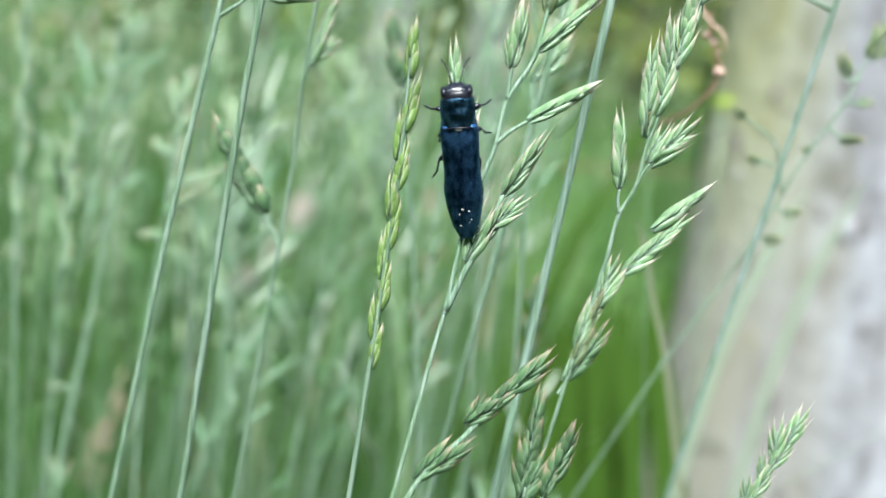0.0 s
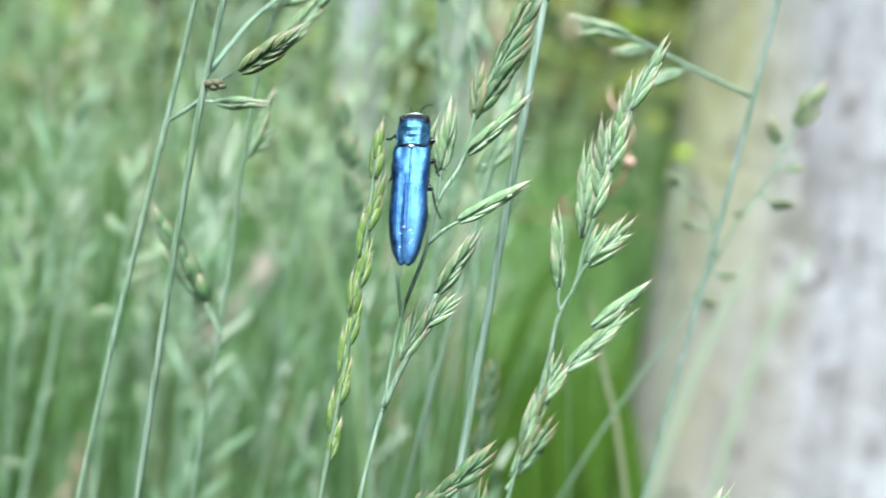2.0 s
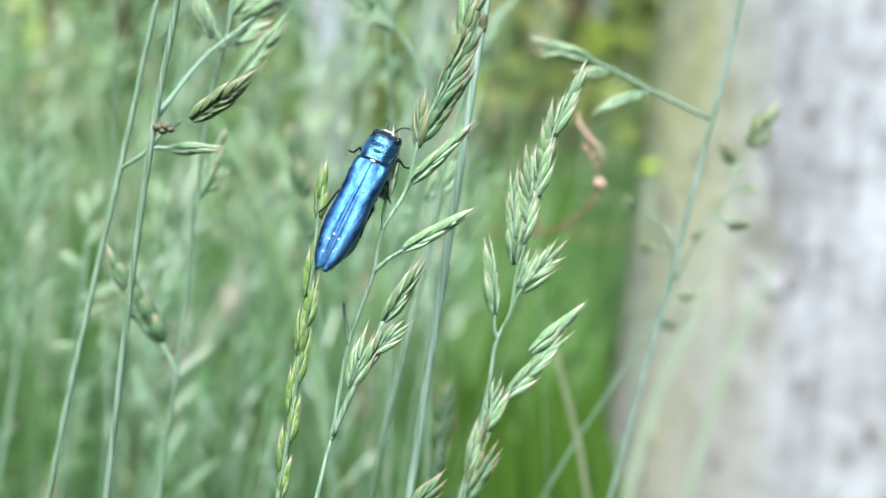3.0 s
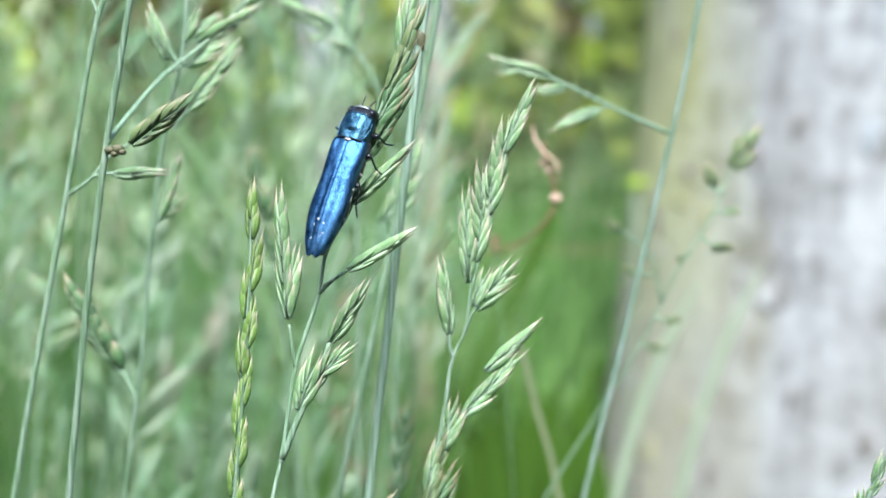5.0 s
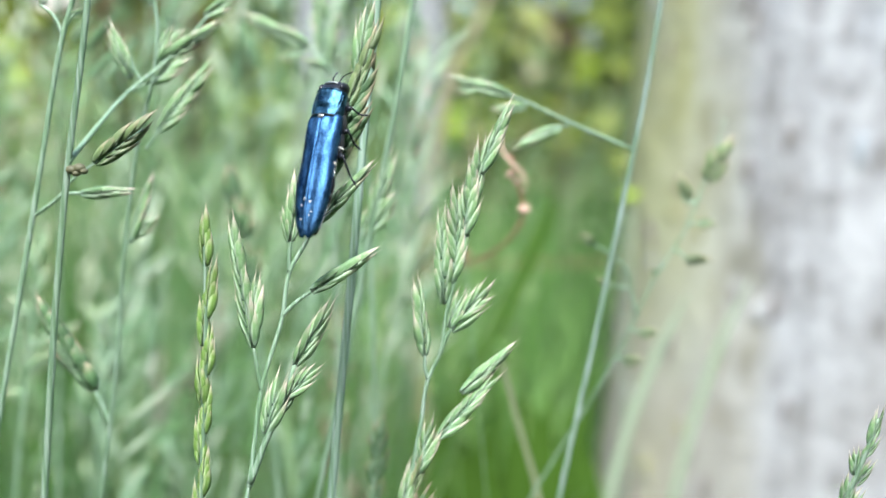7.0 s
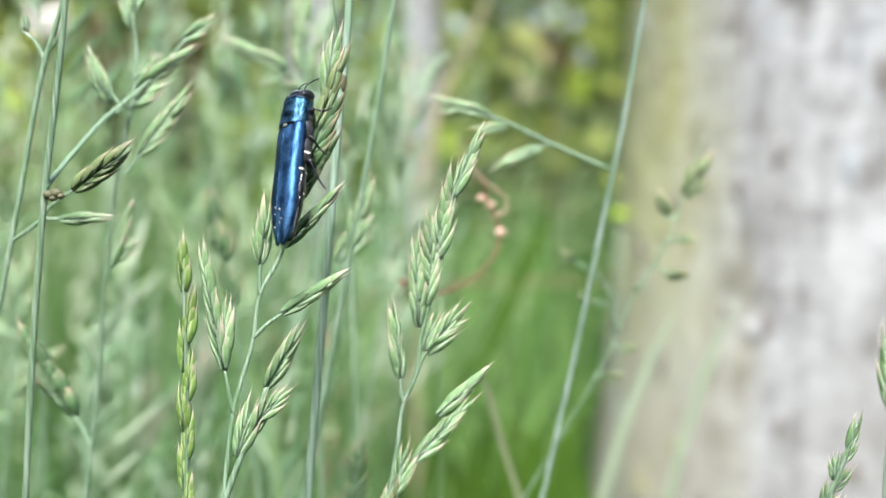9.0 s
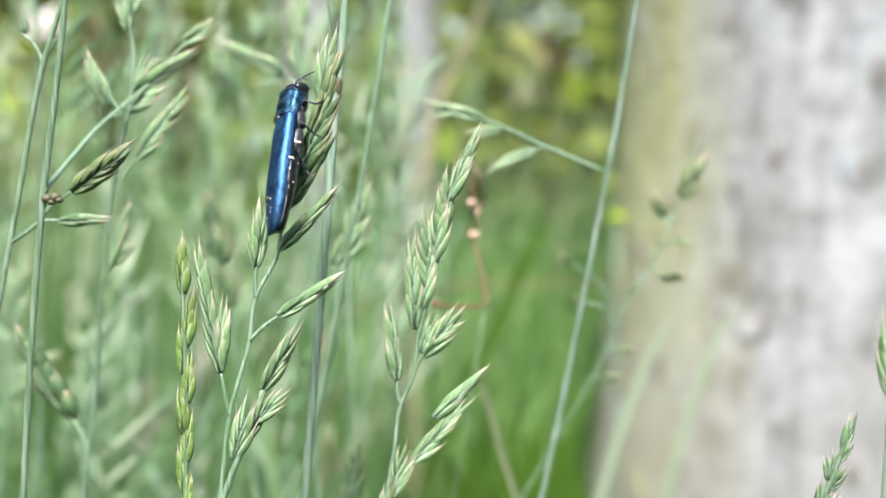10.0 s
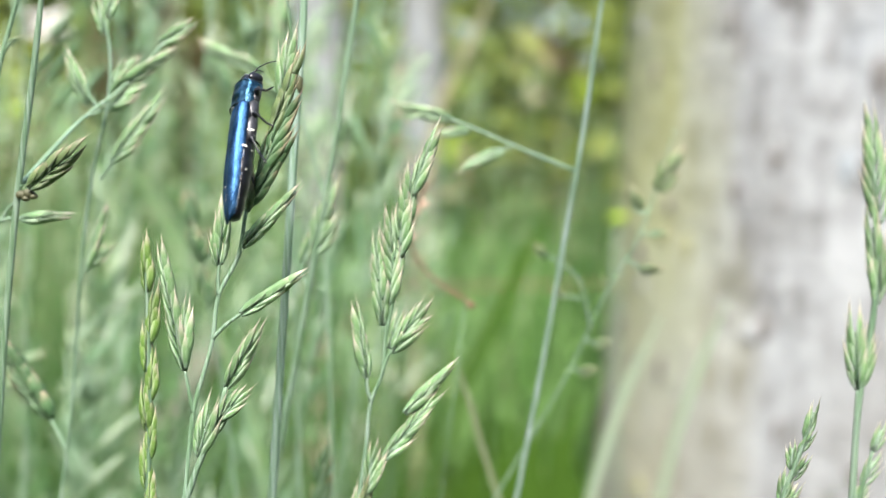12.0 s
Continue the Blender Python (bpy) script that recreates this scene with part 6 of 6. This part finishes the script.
def motions():
    sway(stalk_k, -12.5, 440.8, [(0, 3.48, 0.00, 2.69), (0.5, 2.32, 0.00, 1.12), (1, 1.51, 0.00, 1.09), (1.5, 2.64, 0.00, 1.08), (2, 2.05, 0.00, 0.77), (2.5, 2.14, 0.00, 0.75), (3, 1.89, 0.00, 1.12), (3.5, 2.18, 0.00, 0.98), (5.5, 0.94, 0.00, 0.02), (6.5, 0.28, 0.00, -0.37), (9.5, 0.02, 0.00, -0.34), (10.5, -0.07, 0.00, -0.52), (11, -0.25, 0.00, -0.84), (12, -0.35, 0.00, -1.07)])
    sway(stalk_k2, -11.4, 439.6, [(0, -1.04, 0.00, -0.14), (2.5, -0.59, 0.00, -0.08), (5.5, -0.34, 0.00, -0.04), (6.5, -0.32, 0.00, -0.04), (9.5, -0.14, 0.00, -0.02), (10.5, -0.16, 0.00, -0.02), (11, -0.51, 0.00, -0.07), (12, -0.59, 0.00, -0.08)])
    sway(stalk_r, 12.7, 438.7, [(0, 0.53, 0.00, 1.18), (0.5, 0.69, 0.00, 2.13), (1, 0.30, 0.00, 1.74), (1.5, -0.36, 0.00, 1.36), (2, -0.50, 0.00, -0.96), (2.5, 0.85, 0.00, 0.25), (3, 0.83, 0.00, 0.90), (3.5, 1.15, 0.00, 0.70), (5.5, 1.05, 0.00, 0.80), (6.5, -0.11, 0.00, -0.02), (9.5, 0.06, 0.00, 0.96), (10.5, -0.17, 0.00, -0.46), (11, -0.66, 0.00, -0.26), (12, -0.47, 0.00, -0.62)])
    sway(stalk_s, -22.2, 442.8, [(0, -0.88, 0.27, 3.07), (0.5, -1.55, 0.41, 1.90), (1, -0.51, 0.47, 4.18), (1.5, 1.31, 0.68, 6.13), (2, 1.23, 0.74, 5.10), (2.5, -0.41, 0.49, 1.94), (3, 1.59, 0.40, 5.76), (3.5, -0.48, 1.01, 2.34), (5.5, 0.75, 0.15, 2.90), (6, -0.14, -0.15, 2.04), (6.5, -0.04, -0.06, 1.19), (7, -0.36, 0.06, 0.91), (9, -0.03, -0.05, -0.21), (9.5, -0.14, 0.00, -0.49), (10, 0.13, -0.02, -0.25), (10.5, 0.00, 0.00, 0.00), (11, -0.33, -0.14, -0.16), (11.5, -0.65, -0.26, 0.11), (12, 0.22, -0.10, 0.37)])
    sway(stalk_q, -9.6, 440.3, [(0, 0.60, -0.57, 0.83), (0.5, 0.53, -0.52, 1.62), (1, -0.15, -0.39, 1.49), (1.5, 0.22, -0.34, 0.09), (2, 0.17, -0.37, 0.25), (2.5, 0.49, -0.43, 1.01), (3, 0.47, -0.13, 0.99), (3.5, 0.83, -0.51, 0.80), (5.5, 0.26, -0.04, 0.75), (6, 0.38, -0.10, 0.29), (6.5, 0.01, 0.04, -0.18), (7, 0.23, -0.05, -0.22), (9, 0.04, 0.03, -0.35), (9.5, 0.01, -0.03, -0.39), (10, -0.02, 0.04, -0.42), (10.5, 0.00, 0.00, -0.45), (11, -0.08, -0.09, -0.68), (11.5, 0.30, -0.12, -0.67), (12, -0.04, -0.04, -0.65)])
    sway(stalk_p, -0.9, 437.1, [(0, 0.05, 0.35, 1.56), (0.5, 0.06, 0.20, 2.76), (1, 1.01, -0.22, 1.55), (1.5, 0.08, 0.19, -0.77), (2, 0.15, 0.06, 0.73), (2.5, -0.38, 0.28, -0.69), (3, -0.85, 0.17, -0.79), (3.5, -0.29, 0.19, -0.42), (5.5, -0.56, 0.19, -0.76), (6, 0.01, 0.02, -0.36), (6.5, 0.19, -0.03, 0.04), (7, 0.02, 0.03, 0.02), (9, 0.03, -0.06, -0.06), (9.5, 0.07, -0.02, -0.08), (10, 0.03, -0.08, -0.10), (10.5, 0.00, 0.00, -0.12), (11, 0.36, 0.22, -1.31), (11.5, -0.06, 0.16, -1.62), (12, 0.08, 0.13, -1.93)])
    sway(stalk_b, -34.5, 441.2, [(0, -1.47, 0.38, 1.07), (0.5, -1.75, 0.47, 1.38), (1, -2.48, 0.64, 0.36), (1.5, -1.58, -0.23, 1.55), (2, -1.73, 0.07, 1.20), (2.5, -1.27, 0.10, 0.87), (3, -1.08, -0.29, 0.63), (3.5, -0.61, -0.08, 1.36), (5.5, -0.71, -0.13, -0.12), (6.5, -0.96, -0.04, -1.03), (9.5, -0.63, 0.02, -1.59), (10.5, -0.22, 0.00, -0.89), (11, 0.07, 0.07, -0.77), (12, -0.05, 0.10, -0.63)])
    sway(stalk_a, -39.6, 440.6, [(0, -0.90, 1.09, -0.04), (0.5, -1.05, 0.84, 0.42), (1, -1.30, 1.11, 0.62), (1.5, 0.37, 0.50, 1.42), (2, -0.46, 0.71, 0.67), (2.5, -0.44, 0.38, -0.15), (3, 0.36, 0.05, 1.07), (3.5, -0.20, 0.38, -0.34), (5.5, -0.03, -0.13, -0.49), (6, -0.55, 0.19, -0.76), (6.5, -0.17, 0.08, -1.03), (7, -0.08, -0.05, -0.72), (9, 0.11, -0.01, 0.52), (9.5, 0.17, 0.05, 0.83), (10, 0.28, 0.16, 0.55), (10.5, 0.00, 0.00, 0.27), (11, -0.22, -0.00, -0.17), (11.5, -0.05, 0.10, -0.61), (12, -0.43, 0.00, -1.05)])
    sway(stalk_c, -35.6, 420.3, [(0, -0.51, 0.55, -0.07), (0.5, -0.93, 0.65, -0.13), (1, -1.44, 0.88, -0.20), (1.5, -0.77, 1.15, -0.10), (2, -1.18, 0.68, -0.16), (2.5, -0.79, 0.54, -0.11), (3, -0.75, 0.28, -0.10), (3.5, -1.33, 0.58, -0.18), (5.5, -0.36, -0.01, -0.05), (6, -0.64, 0.11, -0.09), (6.5, -0.31, 0.09, -0.04), (7, -0.40, 0.12, -0.05), (9, -0.15, 0.09, -0.02), (9.5, -0.06, 0.06, -0.01), (10, -0.10, 0.14, -0.01), (10.5, 0.00, 0.00, 0.00), (11, 0.10, -0.12, 0.01), (11.5, 0.19, -0.17, 0.03), (12, 0.22, -0.26, 0.03)])
    sway(stalk_t, 25.0, 438.9, [(0, -1.71, -1.21, -0.22), (0.5, -0.23, -1.50, -0.03), (1, -0.72, -1.05, -0.09), (1.5, -1.53, -0.86, -0.20), (2, -2.84, 0.19, -0.37), (2.5, 0.55, -1.34, 0.07), (3, -2.05, -0.08, -0.27), (3.5, -0.93, -0.56, -0.12), (5.5, 0.38, -0.96, 0.05), (6, -0.63, -0.15, -0.08), (6.5, 0.01, -0.52, 0.00), (7, -0.16, -0.55, -0.02), (9, -0.15, -0.17, -0.02), (9.5, -0.28, -0.16, -0.04), (10, -0.21, -0.14, -0.03), (10.5, 0.00, 0.00, 0.00), (11, 0.12, 0.26, 0.02), (11.5, -2.14, 1.31, -0.28), (12, -0.37, 0.55, -0.05)])
    sway(stalk_rr, 29.0, 430.4, [(0, -1.55, -6.52, -0.21), (5.5, -1.55, -6.52, -0.21), (6.5, -0.50, -2.74, -0.07), (9, 0.19, -0.70, 0.03), (9.5, 0.18, -0.64, 0.02), (10, 0.12, -0.67, 0.02), (10.5, -0.41, -0.36, -0.05), (11, -0.17, -0.00, -0.02), (11.5, -0.34, 0.20, -0.04), (12, 0.00, 0.00, 0.00)])
    sway(stalk_rs, 26.8, 440.1, [(0, -1.06, -1.18, -0.14), (9.5, -1.06, -1.18, -0.14), (10.5, -0.54, 0.55, -0.07), (11, -0.52, 0.56, -0.07), (11.5, -0.27, 0.69, -0.03), (12, 0.00, 0.00, 0.00)])
    sway(stalk_n, -11.2, 420.9, [(0, 0.05, -0.53, 0.01), (0.5, 0.93, -0.20, 0.13), (1, 0.58, 0.39, 0.08), (2, 0.67, -0.53, 0.09), (2.5, 0.50, -0.52, 0.07), (3.5, 1.02, -0.05, 0.14), (5.5, 0.33, -0.62, 0.04), (6.5, 0.36, 0.05, 0.05), (9.5, 0.23, -0.00, 0.03), (10.5, 0.00, 0.00, 0.00), (11, -0.62, -0.05, -0.08), (12, -0.33, -0.32, -0.04)])
    sway(stalk_x, 9.8, 415.9, [(0, 0.00, 0.00, 0.00), (0.5, -0.83, 0.98, -0.11), (1, -0.75, -0.02, -0.10), (1.5, -2.41, -0.20, -0.33), (2, -1.45, 0.46, -0.20), (12, -1.45, 0.46, -0.20)])
    spin(rust_stalk, 3.7, 438.7, [(0, 4.29, 0.79, 0.56), (0.5, 3.28, 0.69, 0.43), (1, 2.06, -0.65, 0.27), (1.5, 1.16, -0.27, 0.15), (2, 0.63, -0.71, 0.08), (2.5, 3.83, 0.12, 0.50), (3, 2.80, -0.52, 0.37), (3.5, 2.93, 0.35, 0.38), (5.5, 1.05, -0.49, 0.14), (6, -0.06, 0.17, -0.01), (6.5, 0.00, 0.00, 0.00), (7, 0.70, 0.19, 0.09), (9, 0.19, -0.05, 0.02), (9.5, -0.10, 0.00, -0.01), (10, -2.50, -0.10, -0.33), (10.5, -5.50, 0.00, -0.72), (11, -8.70, -0.30, -1.13), (11.5, -11.20, -0.40, -1.46), (12, -7.70, -0.50, -1.00)], [-45, -45, -45, -45, -45, -45, -45, -45, -45, -52, -55, -45, 0, 25, 80, 105, 120, 125, 140])
    for held, turn in ((held_a, 34), (held_b, 22)):      # pressed aside while the beetle holds it
        at = held.location.copy()
        walk(held, [(t, pose(at.x - 0.7 * MM * f, at.y + 0.9 * MM * f, at.z + 3.0 * MM * f, 0, turn * f, 0)) for t, f in ((0, 0), (1.1, 0), (2.0, 0.7), (2.6, 1), (3.7, 1), (4.8, 0.3), (5.3, 0), (12, 0))])
    walk(jewel_beetle, [
        (0, crawl(-18.93, 76.20, 433.44, -8.1, -15, 0)),
        (0.5, crawl(-19.42, 76.20, 434.85, -0.8, -13, -3)),
        (1, crawl(-19.48, 76.20, 436.82, -8.7, -2, 4)),
        (1.5, crawl(-18.02, 76.20, 438.34, -2.1, 21, -2)),
        (2, crawl(-18.44, 76.20, 439.17, -1.5, 27, 6)),
        (2.5, crawl(-18.82, 76.20, 439.85, 12.6, 25, 12)),
        (3, crawl(-17.93, 76.20, 440.81, 23.5, 25, 10)),
        (3.5, crawl(-17.04, 76.20, 441.26, 23.7, 20, 14)),
        (5.5, crawl(-14.50, 76.20, 444.74, 16.2, 18, 24)),
        (6, crawl(-14.21, 76.20, 445.60, 17.3, 17, 24)),
        (6.5, crawl(-14.35, 76.20, 446.51, 10.6, 17, 28)),
        (7, crawl(-13.80, 76.20, 446.87, 7.2, 20, 31)),
        (9, crawl(-13.87, 76.20, 447.98, 2.4, 22, 50)),
        (9.5, crawl(-13.94, 76.20, 448.58, 2.4, 24, 58)),
        (10, crawl(-14.05, 76.20, 448.83, 3.6, 25, 63)),
        (10.5, crawl(-13.79, 76.20, 449.14, 1.8, 25, 65)),
        (11, crawl(-14.05, 76.20, 449.10, 1.4, 26, 67)),
        (11.5, crawl(-14.03, 76.20, 449.35, 2.2, 26, 68)),
        (12, crawl(-14.43, 76.20, 449.36, 1.2, 27, 69)),
    ])
    for neck in [ob for ob in jewel_beetle.children if ob.name.startswith(("pronotum", "head"))]:      # it turns its fore body
        walk(neck, [(0, pose(0, 0, 0)), (6.5, pose(0, 0, 0)), (9, pose(0, 0, 0, 0, 8, 0)), (12, pose(0, 0, 0, 0, 16, 0))])
    for i, leg in enumerate(beetle_legs):
        hip = leg.location.copy()
        rows = []
        for k in range(25):
            t = 0.5 * k
            pace = 1.0 if t < 9.5 else 0.35
            swing = 14 * pace * math.sin(2.4 * t + 2.1 * i)
            rows.append((t, pose(hip.x, hip.y, hip.z, 0, 5 * pace * math.cos(2.4 * t + 2.1 * i), swing)))
        walk(leg, rows)


motions()
